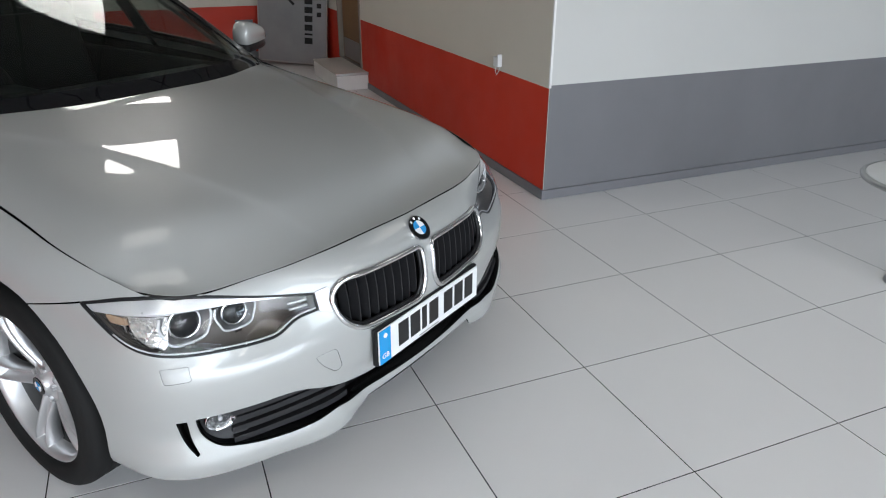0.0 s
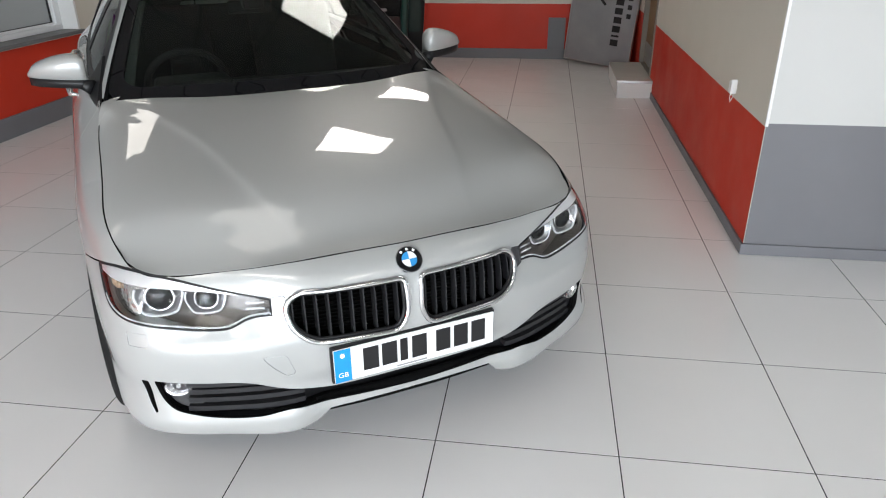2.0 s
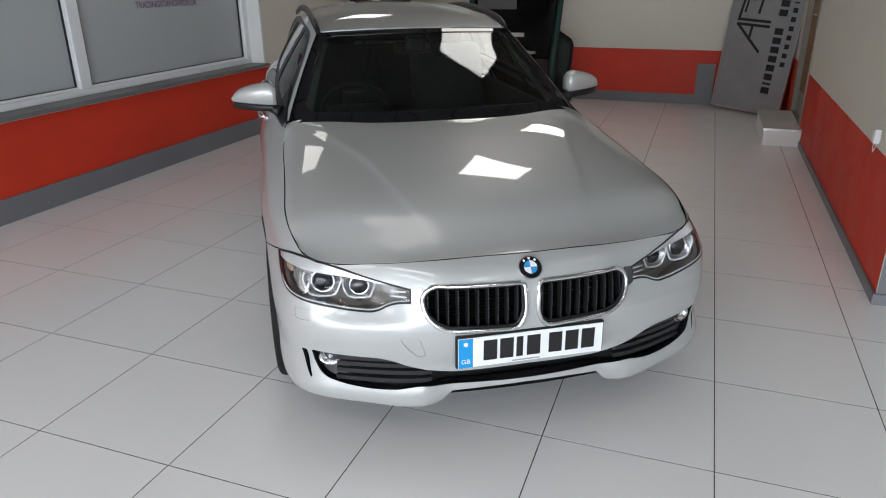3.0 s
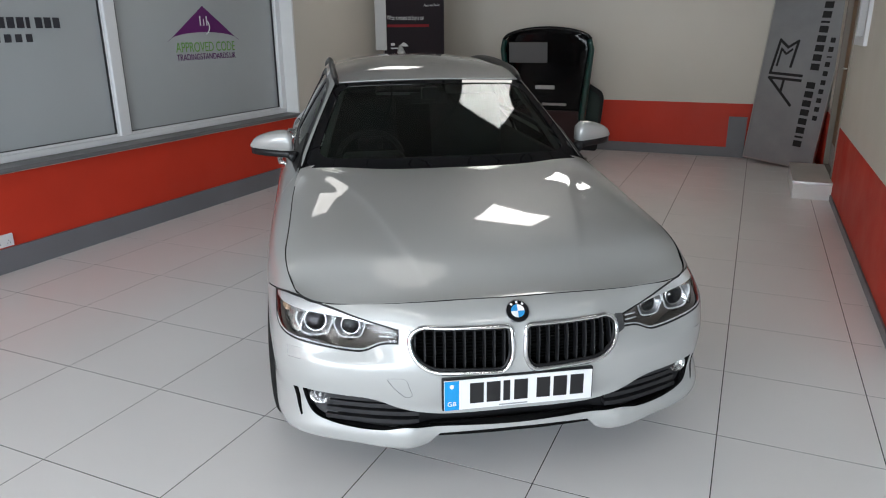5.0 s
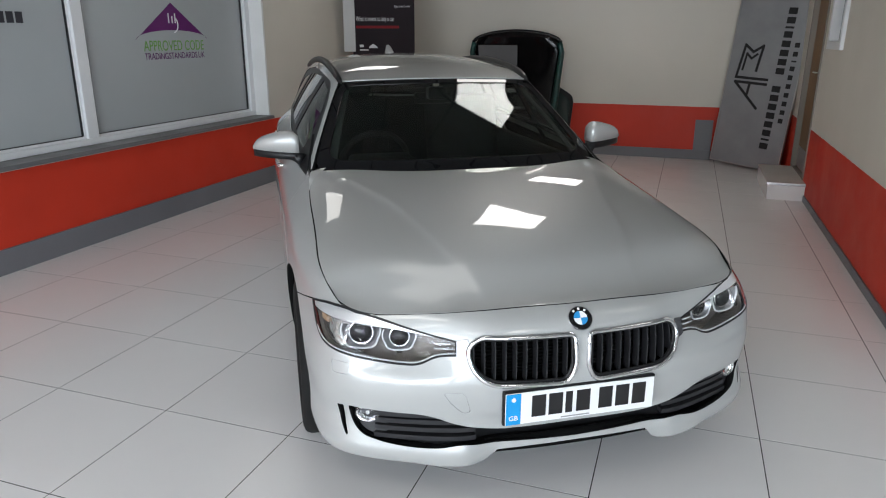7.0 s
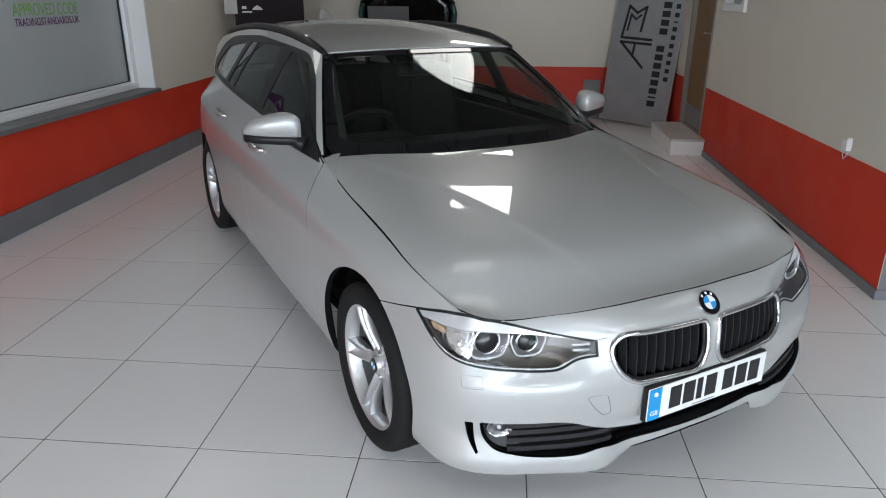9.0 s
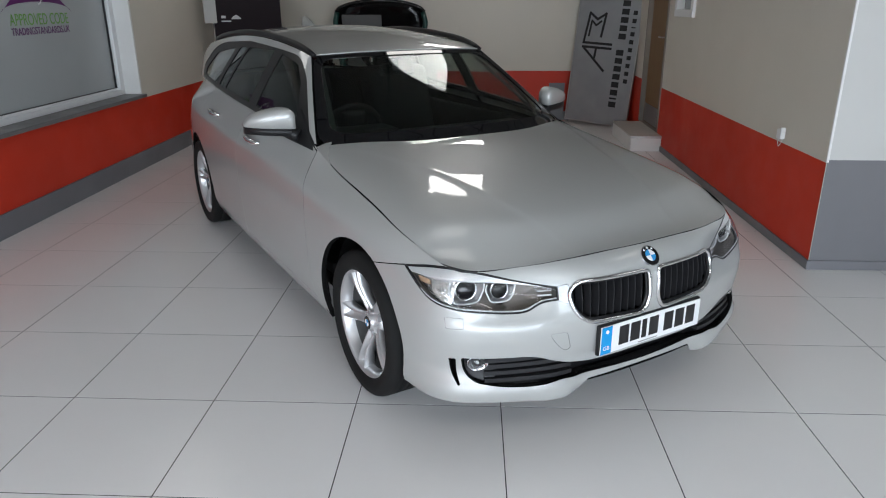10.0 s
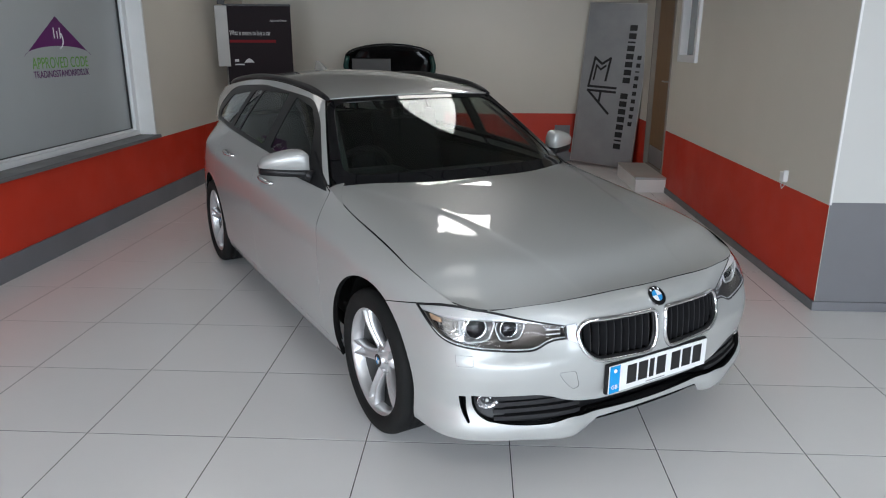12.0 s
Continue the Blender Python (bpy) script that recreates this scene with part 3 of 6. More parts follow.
def panel(name, loops, fn, material, parent, step=0.025, gap=0.002, depth=0.014, flip=1, label="", lift=0.0, edge=0.0025, back=False, scale=(1, 1), bottomless=False):
    """A sheet cut from a smooth surface: the first loop is its outline, the others are holes. Its edges turn in by depth."""
    sc = np.array(scale, float)
    loops = [resample([tuple(np.array(p) * sc) for p in l], step) for l in loops]
    loops = [grown(l, -gap if i == 0 else gap) if gap else l for i, l in enumerate(loops)]
    alls = np.array([p for l in loops for p in l])
    lo, hi = alls.min(0), alls.max(0)
    gx, gy = np.meshgrid(np.arange(lo[0], hi[0], step), np.arange(lo[1], hi[1], step), indexing="ij")
    gy = gy + (np.arange(gx.shape[0]) % 2)[:, None] * step * 0.5
    grid = np.stack([gx.ravel(), gy.ravel()], 1)
    grid = grid[inside(loops, grid)]
    near = np.min(np.stack([((grid - p) ** 2).sum(1) for p in alls]), 0) if len(grid) else np.zeros(0)
    grid = grid[near > (0.55 * step) ** 2]
    pts, edges, k = [tuple(p) for p in alls], [], 0
    for l in loops:
        edges += [(k + i, k + (i + 1) % len(l)) for i in range(len(l))]
        k += len(l)
    res = delaunay_2d_cdt([Vector(p) for p in pts] + [Vector(p) for p in grid], edges, [], 0, 1e-7)
    v2 = np.array([tuple(v) for v in res[0]])
    tris = np.array([f for f in res[2] if len(f) == 3])
    tris = tris[inside(loops, v2[tris].mean(1))]
    real = v2 / sc
    f2 = lambda a, b: fn(a, b)
    nrm = surf_normals(f2, real[:, 0], real[:, 1], flip)
    pos = fn(real[:, 0], real[:, 1]) + nrm * lift
    if flip < 0:
        tris = tris[:, ::-1]
    verts, norms, faces, rims = pos.tolist(), nrm.tolist(), tris.tolist(), set()
    if bottomless:
        verts, norms, faces = [], [], []
    if depth:
        for l in loops:
            r = np.array(l) / sc
            n0 = surf_normals(f2, r[:, 0], r[:, 1], flip)
            p0 = fn(r[:, 0], r[:, 1]) + n0 * lift
            tan = np.roll(p0, -1, 0) - np.roll(p0, 1, 0)
            tan /= np.maximum(np.linalg.norm(tan, axis=1), 1e-9)[:, None]
            out = np.cross(tan, n0)
            q = np.array(l)
            area = (q[:, 0] * np.roll(q[:, 1], -1) - np.roll(q[:, 0], -1) * q[:, 1]).sum()
            out *= (1 if area > 0 else -1) * flip * (1 if l is loops[0] else -1)
            rings = [(p0, n0), (p0 + out * edge * 0.5 - n0 * edge * 0.5, (n0 + out)), (p0 + out * edge * 0.5 - n0 * depth, out)]
            base, m = [], len(l)
            for p, nn in rings:
                base.append(len(verts))
                verts += p.tolist()
                norms += (nn / np.maximum(np.linalg.norm(nn, axis=1), 1e-9)[:, None]).tolist()
            turn = (area > 0) == (flip > 0)
            if l is not loops[0]:
                turn = turn
            for b0, b1 in zip(base, base[1:]):
                for i in range(m):
                    j = (i + 1) % m
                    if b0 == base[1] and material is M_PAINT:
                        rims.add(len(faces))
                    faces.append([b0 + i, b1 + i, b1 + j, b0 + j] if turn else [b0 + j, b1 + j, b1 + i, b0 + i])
    if back:
        b0 = len(verts)
        verts += (pos - nrm * max(depth, 0.004)).tolist()
        norms += (-nrm).tolist()
        faces += [[b0 + q for q in t[::-1]] for t in tris.tolist()]
    vv, nn = np.array(verts), np.array(norms)
    for f in faces:
        if np.dot(np.cross(vv[f[1]] - vv[f[0]], vv[f[2]] - vv[f[0]]), nn[f].sum(0)) < 0:
            f.reverse()
    me = bpy.data.meshes.new(name)
    me.from_pydata(verts, [], faces)
    me.materials.append(material)
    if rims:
        # rims inside the shut lines are coloured black for the shade there
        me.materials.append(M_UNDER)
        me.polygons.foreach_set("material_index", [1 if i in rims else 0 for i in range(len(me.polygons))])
    me.polygons.foreach_set("use_smooth", [True] * len(me.polygons))
    me.update()
    me.normals_split_custom_set_from_vertices(norms)
    ob = new(name, me)
    ob.parent = parent
    if label:
        ob["label"] = label
    return ob


def on_side(u_or_xy, z):
    return body_side(np.array([u_or_xy]), np.array([z]))[0]


def mirrored(loop):
    return [(-p[0], *p[1:]) for p in loop][::-1]

# ---- the car: body ----
car = empty("estate_car", pose(-1.689, -1.178, 0, 0, 0, 33.07), "silver metallic estate car with five-spoke alloy wheels parked on the tiles", "car")
body = part("body", box(-0.72, 0.72, -0.5, 3.6, 0.2, 0.3, 0.02), M_UNDER, car, "silver metallic bodywork")

AXLE, AXLE_R, WHEEL_Z, ARCH = -0.034, 2.785, 0.312, 0.366


def arc(yc, a0, a1, n=24, r=ARCH):
    """Points of a wheel arch, by angles from straight ahead over the top."""
    return [(u_y(yc - r * math.cos(radians(a))), WHEEL_Z + r * math.sin(radians(a))) for a in np.linspace(a0, a1, n)]


HL_OUT = (u_y(-0.375), 0.676)
LAMP = rounded([(u_x(0.408), 0.624, 0.004), (u_x(0.54), 0.647, 0.05), (*HOOD_F, 0.08), (*HOOD_C, 0.05), (u_of(0.82, -0.48), 0.697, 0.03), (*HL_OUT, 0.012), (u_of(0.833, -0.45), 0.634, 0.08), (u_of(0.79, -0.54), 0.585, 0.06),
                (u_of(0.72, -0.63), 0.563, 0.06), (u_x(0.60), 0.547, 0.06), (u_x(0.525), 0.546, 0.03), (u_x(0.47), 0.575, 0.03), (u_x(0.408), 0.580, 0.004)])
hood_front = [p for p in HOOD_LINE[1:] if p[0] < HOOD_F[0] - 0.01]
# from the bonnet line down the inner side of the lamp, under it and out to the wing
i0 = min(range(len(LAMP)), key=lambda i: abs(LAMP[i][0] - HOOD_F[0]) + abs(LAMP[i][1] - HOOD_F[1]))
i1 = min(range(len(LAMP)), key=lambda i: abs(LAMP[i][0] - HL_OUT[0]) + abs(LAMP[i][1] - HL_OUT[1]))
under_lamp = [LAMP[i % len(LAMP)] for i in range(i0 - 1, i1 - len(LAMP), -1)]
over_lamp = [LAMP[i] for i in range(i0 + 1, i1) if LAMP[i][0] > HOOD_C[0] - 0.004]
BUMP_A = 63
arch_front = arc(AXLE, BUMP_A, -16, 14)
half = [HOOD_LINE[0]] + hood_front + [LAMP[i0]] + under_lamp + [LAMP[i1]] + arch_front
half += [(u_of(0.84, -0.42), 0.212), (u_of(0.80, -0.53), 0.210), (u_x(0.70), 0.208), (u_x(0.58), 0.204), (u_x(0.46), 0.197), (u_x(0.38), 0.190), (u_x(0.335), 0.190), (u_x(0.31), 0.200), (u_x(0.27), 0.245), (u_x(0.15), 0.249), (0.0, 0.250)]
bumper_loop = half + mirrored(half[1:-1])
KIDNEY = rounded([(u_x(0.021), 0.645, 0.025), (u_x(0.335), 0.648, 0.05), (u_x(0.380), 0.608, 0.055), (u_x(0.362), 0.535, 0.07), (u_x(0.30), 0.486, 0.06), (u_x(0.045), 0.476, 0.035), (u_x(0.016), 0.53, 0.05)], 0.03)
GRILLE = rounded([(0.0, 0.322, 0), (u_x(0.27), 0.318, 0.03), (u_x(0.40), 0.339, 0.05), (u_x(0.5), 0.381, 0.05), (u_x(0.74), 0.388, 0.008), (u_x(0.736), 0.335, 0.03), (u_x(0.70), 0.295, 0.03), (u_x(0.62), 0.277, 0.04),
                  (u_x(0.54), 0.269, 0.04), (u_x(0.46), 0.271, 0.02), (u_x(0.39), 0.282, 0.02), (u_x(0.33), 0.276, 0.03), (0.0, 0.268, 0)], 0.02)
grille_loop = GRILLE + mirrored(GRILLE[1:-1])
VENT = rounded([(u_x(0.757), 0.384, 0.002), (u_x(0.775), 0.382, 0.003), (u_x(0.771), 0.33, 0.03), (u_x(0.747), 0.282, 0.002), (u_x(0.743), 0.287, 0.002), (u_x(0.756), 0.33, 0.02)])
holes = [grille_loop]
for s in (KIDNEY, VENT):
    holes += [s, mirrored(s)]
TOW = rounded([(u_x(0.445), 0.463, 0.008), (u_x(0.382), 0.463, 0.012), (u_x(0.362), 0.395, 0.014), (u_x(0.385), 0.388, 0.02), (u_x(0.425), 0.428, 0.03)])
WASH = rounded([(u_x(0.737), 0.540, 0.006), (u_x(0.784), 0.541, 0.006), (u_x(0.780), 0.503, 0.006), (u_x(0.735), 0.505, 0.006)])
holes += [mirrored(TOW), WASH, mirrored(WASH)]
bumper = panel("front_bumper", [bumper_loop] + holes, body_side, M_PAINT, car, 0.0105, gap=0.0024, depth=0.02, label="silver front bumper with a chin lip")
panel("tow_eye_cover", [mirrored(TOW)], body_side, M_PAINT, bumper, 0.015, gap=0.0009, depth=0.006, lift=-0.0006, label="silver cover")
for s in (WASH, mirrored(WASH)):
    panel("washer_cover", [s], body_side, M_PAINT, bumper, 0.015, gap=0.0005, depth=0.006, lift=-0.0006, label="silver cover")


def tub(name, loop, parent, deep, material, label="", step=0.03, wall=None):
    """A hollow behind an opening."""
    ob = panel(name, [loop], body_side, material, parent, step, gap=-0.004, depth=0.0, lift=-deep, label=label)
    panel(name + "_side", [loop], body_side, wall or material, ob, step, gap=-0.003, depth=deep, lift=-0.002, bottomless=True)
    return ob


def blade(points, w, t, bm):
    """A flat bar through points: w along the way to the nose, t across."""
    for (a, b) in zip(points, points[1:]):
        a, b = Vector(a), Vector(b)
        d = (b - a).normalized()
        fwd = Vector((0, 1, 0))
        fwd = (fwd - d * fwd.dot(d)).normalized()
        sd = d.cross(fwd)
        vs = [[bm.verts.new(p + sd * (i * t / 2) + fwd * (j * w)) for i, j in ((-1, 0), (1, 0), (1, 1), (-1, 1))] for p in (a, b)]
        for i in range(4):
            bm.faces.new((vs[0][i], vs[0][(i + 1) % 4], vs[1][(i + 1) % 4], vs[1][i]))
        bm.faces.new(vs[0][::-1])
        bm.faces.new(vs[1])
    return bm


def loop_span(loop, value, axis):
    """Lowest and highest other coordinate at which a loop crosses a line."""
    p = np.array(loop)
    hits = []
    for a, b in zip(p, np.roll(p, -1, 0)):
        if (a[axis] > value) != (b[axis] > value):
            t = (value - a[axis]) / (b[axis] - a[axis])
            hits.append(a[1 - axis] + t * (b[1 - axis] - a[1 - axis]))
    return min(hits), max(hits)


def ring(name, loop, width, lift, material, parent, depth=0.02, label="", step=0.012):
    return panel(name, [grown(resample(loop, step), width), resample(loop, step)], body_side, material, parent, step, gap=0, depth=depth, lift=lift, edge=0.007, label=label)


# black sheets added behind the gaps to stand for the shade in them
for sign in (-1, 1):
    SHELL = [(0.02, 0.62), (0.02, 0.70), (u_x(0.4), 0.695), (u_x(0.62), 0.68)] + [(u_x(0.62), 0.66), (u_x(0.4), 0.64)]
    panel("nose_gap_backing", [SHELL if sign > 0 else mirrored(SHELL)], body_side, M_UNDER, car, 0.04, gap=0, depth=0, lift=-0.024)
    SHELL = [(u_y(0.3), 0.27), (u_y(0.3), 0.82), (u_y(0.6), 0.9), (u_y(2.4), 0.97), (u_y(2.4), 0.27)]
    panel("door_gap_backing", [SHELL if sign > 0 else mirrored(SHELL)], body_side, M_UNDER, car, 0.06, gap=0, depth=0, lift=-0.022)
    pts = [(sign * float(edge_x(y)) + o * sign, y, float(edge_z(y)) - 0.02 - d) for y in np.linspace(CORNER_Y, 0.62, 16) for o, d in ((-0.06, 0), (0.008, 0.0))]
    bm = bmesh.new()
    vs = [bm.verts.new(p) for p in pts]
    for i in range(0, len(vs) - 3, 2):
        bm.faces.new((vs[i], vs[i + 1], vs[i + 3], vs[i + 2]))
    part("wing_gap_backing", bm, M_UNDER, car)
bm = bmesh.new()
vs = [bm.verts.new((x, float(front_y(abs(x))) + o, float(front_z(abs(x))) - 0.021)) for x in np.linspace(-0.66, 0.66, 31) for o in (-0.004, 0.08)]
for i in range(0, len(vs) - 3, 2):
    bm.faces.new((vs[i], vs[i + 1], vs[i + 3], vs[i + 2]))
part("bonnet_gap_backing", bm, M_UNDER, car)

# kidney grilles
for loop in (KIDNEY, mirrored(KIDNEY)):
    rim = [tuple(body_side(np.array([a]), np.array([b]))[0] + np.array([0, -0.004, 0])) for a, b in resample(grown(loop, -0.004), 0.012)]
    grille = part("kidney_grille", tube(rim, 0.0082, 10, closed=True), M_CHROME, car, "black grille in a chrome surround", True)
    rim = [tuple(body_side(np.array([a]), np.array([b]))[0] + np.array([0, 0.006, 0])) for a, b in resample(grown(loop, -0.012), 0.012)]
    part("inner_rim", tube(rim, 0.006, 8, closed=True), M_TRIM, grille, "", True)
    tub("grille_well", loop, grille, 0.075, M_UNDER)
    u0, u1 = min(p[0] for p in loop), max(p[0] for p in loop)
    for k in range(10):
        uu = u0 + (u1 - u0) * (k + 0.75) / 10.6
        zl, zh = loop_span(loop, uu, 0)
        bm = bmesh.new()
        zs = np.linspace(zl + 0.006, zh - 0.006, 7)
        pts = [on_side(uu, z) + np.array([0, 0.012, 0]) for z in zs]
        blade(pts, 0.035, 0.0038, bm)
        part("slat", bm, M_SLAT, grille)
    bm = bmesh.new()
    for z in np.arange(0.485, 0.65, 0.012):
        us = [p for p in np.linspace(u0 + 0.015, u1 - 0.015, 12) if loop_span(loop, p, 0)[0] < z < loop_span(loop, p, 0)[1]]
        if len(us) > 1:
            blade([on_side(p, z) + np.array([0, 0.058, 0]) for p in us], 0.008, 0.003, bm)
    part("radiator_mesh", bm, M_UNDER, grille)

# lower grille
low = tub("lower_grille", grille_loop, car, 0.07, M_TRIM, "black slatted lower grille")
for sign in (-1, 1):
    for z in (0.292, 0.317, 0.342, 0.367):
        us = [u for u in np.linspace(u_x(0.34), u_x(0.66), 12)]
        us = [u for u in us if loop_span(GRILLE, u, 0)[0] - 0.004 < z < loop_span(GRILLE, u, 0)[1] + 0.004]
        bm = bmesh.new()
        for a, b in zip(us, us[1:]):
            blade([on_side(sign * a, z) + np.array([0, 0.016, 0]), on_side(sign * b, z) + np.array([0, 0.016, 0])], 0.03, 0.016, bm)
        part("slat", bm, M_SLAT, low)
    # surround of the fog lamp
    FOGP = rounded([(u_x(0.63), 0.380, 0.01), (u_x(0.737), 0.384, 0.01), (u_x(0.733), 0.335, 0.03), (u_x(0.698), 0.305, 0.03), (u_x(0.63), 0.289, 0.01)])
    fogp = FOGP if sign > 0 else mirrored(FOGP)
    c = on_side(sign * u_x(0.684), 0.360)
    panel("fog_lamp_bezel", [fogp], body_side, M_SLAT, low, 0.015, gap=0.001, depth=0.03, lift=-0.026)
    fog = empty("fog_lamp", Matrix.Identity(4), "", "")
    fog.parent = car
    m = look(Vector(c) + Vector((0, 0.012, 0)), Vector(c) + Vector((sign * 0.45, -1, 0)))
    bm = bmesh.new()
    bmesh.ops.create_uvsphere(bm, u_segments=24, v_segments=12, radius=0.033)
    bmesh.ops.scale(bm, vec=(1.15, 0.85, 0.3), verts=bm.verts[:])
    part("lens", bm, M_LENS, fog, "clear round fog lamp lens", True, m).visible_shadow = False
    bm = bmesh.new()
    rings = [[bm.verts.new((1.15 * r * math.cos(a), 0.85 * r * math.sin(a), d)) for a in np.linspace(0, 2 * math.pi, 24, endpoint=False)] for r, d in ((0.006, 0.026), (0.014, 0.023), (0.024, 0.013), (0.032, 0.002), (0.034, 0.004), (0.035, 0.012))]
    for p, q in zip(rings, rings[1:]):
        for i in range(24):
            bm.faces.new((p[i], p[(i + 1) % 24], q[(i + 1) % 24], q[i]))
    bm.faces.new(rings[0])
    part("reflector", bm, M_LAMPCHROME, fog, "bright bowl reflector", True, m)
    bm = bmesh.new()
    bmesh.ops.create_uvsphere(bm, u_segments=12, v_segments=8, radius=0.006)
    part("bulb", bm, M_LIGHTGUIDE, fog, "", True, m @ pose(0, 0, 0.012))
    vent = VENT if sign > 0 else mirrored(VENT)
    tub("side_vent", vent, car, 0.045, M_UNDER, "black slit vent", wall=M_PAINT)
# chin strip below the middle of the lip
def chin_surface(u, z):
    """An upright strip that follows the nose, set back under the lip."""
    edge = body_side(u, np.full_like(np.asarray(z, float), 0.255))
    return np.stack([edge[..., 0], edge[..., 1] + 0.012 + 0.25 * (0.255 - np.asarray(z, float)), np.asarray(z, float)], -1)


CHIN = [(u_x(0.31), 0.226), (u_x(0.30), 0.262), (0.0, 0.266), (-u_x(0.30), 0.262), (-u_x(0.31), 0.226)]
panel("chin_spoiler", [CHIN], chin_surface, M_UNDER, car, 0.03, gap=0, depth=0.03, label="black plastic chin strip")

# wings, doors and rear quarters
belt_z = cubic([0.4, 0.69, 1.0, 1.6, 2.4, 3.2, 3.7], [0.91, 0.93, 0.953, 0.985, 1.012, 1.035, 1.04])
DOOR_B, DOOR_C = 1.6, 2.43


def belt(y0, y1, n=8):
    return [(u_y(y), float(belt_z(y))) for y in np.linspace(y0, y1, n)]


WING = [HL_OUT] + over_lamp[::-1] + WING_TOP[1:-1] + [(u_y(0.66), 0.93), (u_y(0.69), 0.93)]
DOOR_FRONT = [(0.62, 0.912), (0.6, 0.876), (0.557, 0.815), (0.49, 0.716), (0.476, 0.62), (0.475, 0.45), (0.465, 0.3), (0.44, 0.255)]
WING += [(u_y(y), z) for y, z in DOOR_FRONT]
WING += arc(AXLE, 196, BUMP_A, 30)
FRONT_DOOR = [(u_y(y), z) for y, z in DOOR_FRONT[::-1]] + belt(0.69, DOOR_B) + [(u_y(DOOR_B), 0.255)]
REAR_DOOR = [(u_y(DOOR_B), 0.255)] + belt(DOOR_B, DOOR_C + 0.15) + [(u_y(DOOR_C + 0.1), 0.8)] + arc(AXLE_R, 65, 10, 12, ARCH + 0.01) + [(u_y(DOOR_C), 0.255)]
SILL = [(u_y(0.36), 0.165), (u_y(0.37), 0.255)] + [(u_y(y), 0.255) for y in np.linspace(0.5, 2.4, 12)] + [(u_y(2.44), 0.165)]
QUARTER = arc(AXLE_R, 10, 65, 12, ARCH + 0.01) + [(u_y(DOOR_C + 0.1), 0.8)] + belt(DOOR_C + 0.15, 3.45, 6) + [(_k[-2] - 0.62, 1.04), (_k[-2] - 0.62, 0.60), (u_y(3.4), 0.58), (u_y(3.1), 0.56)] + arc(AXLE_R, 137, 65, 14) + arc(AXLE_R, 60, 10, 8)
RBUMP = arc(AXLE_R, 190, 138, 10) + [(u_y(3.1), 0.56), (u_y(3.4), 0.58), (_k[-2] - 0.62, 0.60), (_k[-2] - 0.005, 0.62), (_k[-2] - 0.005, 0.2), (u_y(3.4), 0.2)]
TAILGATE = [(_k[-2] - 0.61, 0.61), (_k[-2] - 0.61, 1.04), (_k[-2] - 0.005, 1.06), (_k[-2] - 0.005, 0.63)]
for sign in (-1, 1):
    side = (lambda l: l) if sign > 0 else mirrored
    panel("front_wing", [side(WING)], body_side, M_PAINT, car, 0.025, gap=0.003, depth=0.025, label="silver front wing")
    door = panel("front_door", [side(FRONT_DOOR)], body_side, M_PAINT, car, 0.035, gap=0.003, depth=0.02, label="silver front door")
    door_r = panel("rear_door", [side(REAR_DOOR)], body_side, M_PAINT, car, 0.035, gap=0.003, depth=0.02, label="silver rear door")
    panel("sill", [side(SILL)], body_side, M_PAINT, car, 0.05, depth=0.03, label="silver door sill")
    panel("rear_quarter", [side(QUARTER)], body_side, M_PAINT, car, 0.035, depth=0.02, label="silver rear quarter")
    panel("rear_bumper", [side(RBUMP)], body_side, M_PAINT, car, 0.05, depth=0.02, label="silver rear bumper")
    panel("tailgate", [side(TAILGATE)], body_side, M_PAINT, car, 0.05, depth=0.02, label="silver tailgate")
    panel("tail_lamp", [side([(u_y(3.42), 0.74), (u_y(3.42), 0.86), (_k[-2] - 0.45, 0.9), (_k[-2] - 0.45, 0.76)])], body_side, M_RED_LENS, car, 0.03, depth=0.01, lift=0.004, label="red tail lamp")
    # door handles
    for d, y, z in ((door, 1.33, 0.862), (door_r, 2.2, 0.9)):
        pts = [on_side(sign * u_y(y + dy), z + 0.05 * dy) + np.array([sign * o, 0, 0]) for dy, o in ((-0.105, 0.002), (-0.08, 0.026), (0, 0.032), (0.08, 0.026), (0.105, 0.002))]
        part("handle", tube(pts, [0.008, 0.013, 0.015, 0.013, 0.008], 10), M_CHROME, d, "bright bar handle", True)

# bonnet
rear_edge = [(x, 0.655 - 0.26 * (1 - min(1, abs(x) / 0.735) ** 2.3)) for x in np.linspace(0.735, -0.735, 25)]
cut = lambda y: 0.06 * max(0.0, (y - 0.42) / 0.2) ** 2
hs = [(float(edge_x(y)) - cut(y), y) for y in np.linspace(CORNER_Y, 0.62, 30)]
hf = [(-p[0], p[1]) for p in FRONT3[:0:-1]] + [(p[0], p[1]) for p in FRONT3[:-1]]
bonnet = panel("bonnet", [hf + hs + rear_edge + [(-x, y) for x, y in hs[::-1]]], hood_surface, M_PAINT, car, 0.0115, gap=0.0034, depth=0.018, label="silver bonnet with two long creases")

for sign in (-1, 1):
    ys = np.linspace(0.44, 0.66, 12)
    corner = [(sign * (float(edge_x(y)) - cut(y)), y) for y in ys] + [(sign * float(edge_x(y)), y) for y in ys[::-1]]
    panel("wing_corner", [corner], hood_surface, M_PAINT, car, 0.02, gap=-0.001, depth=0.016)

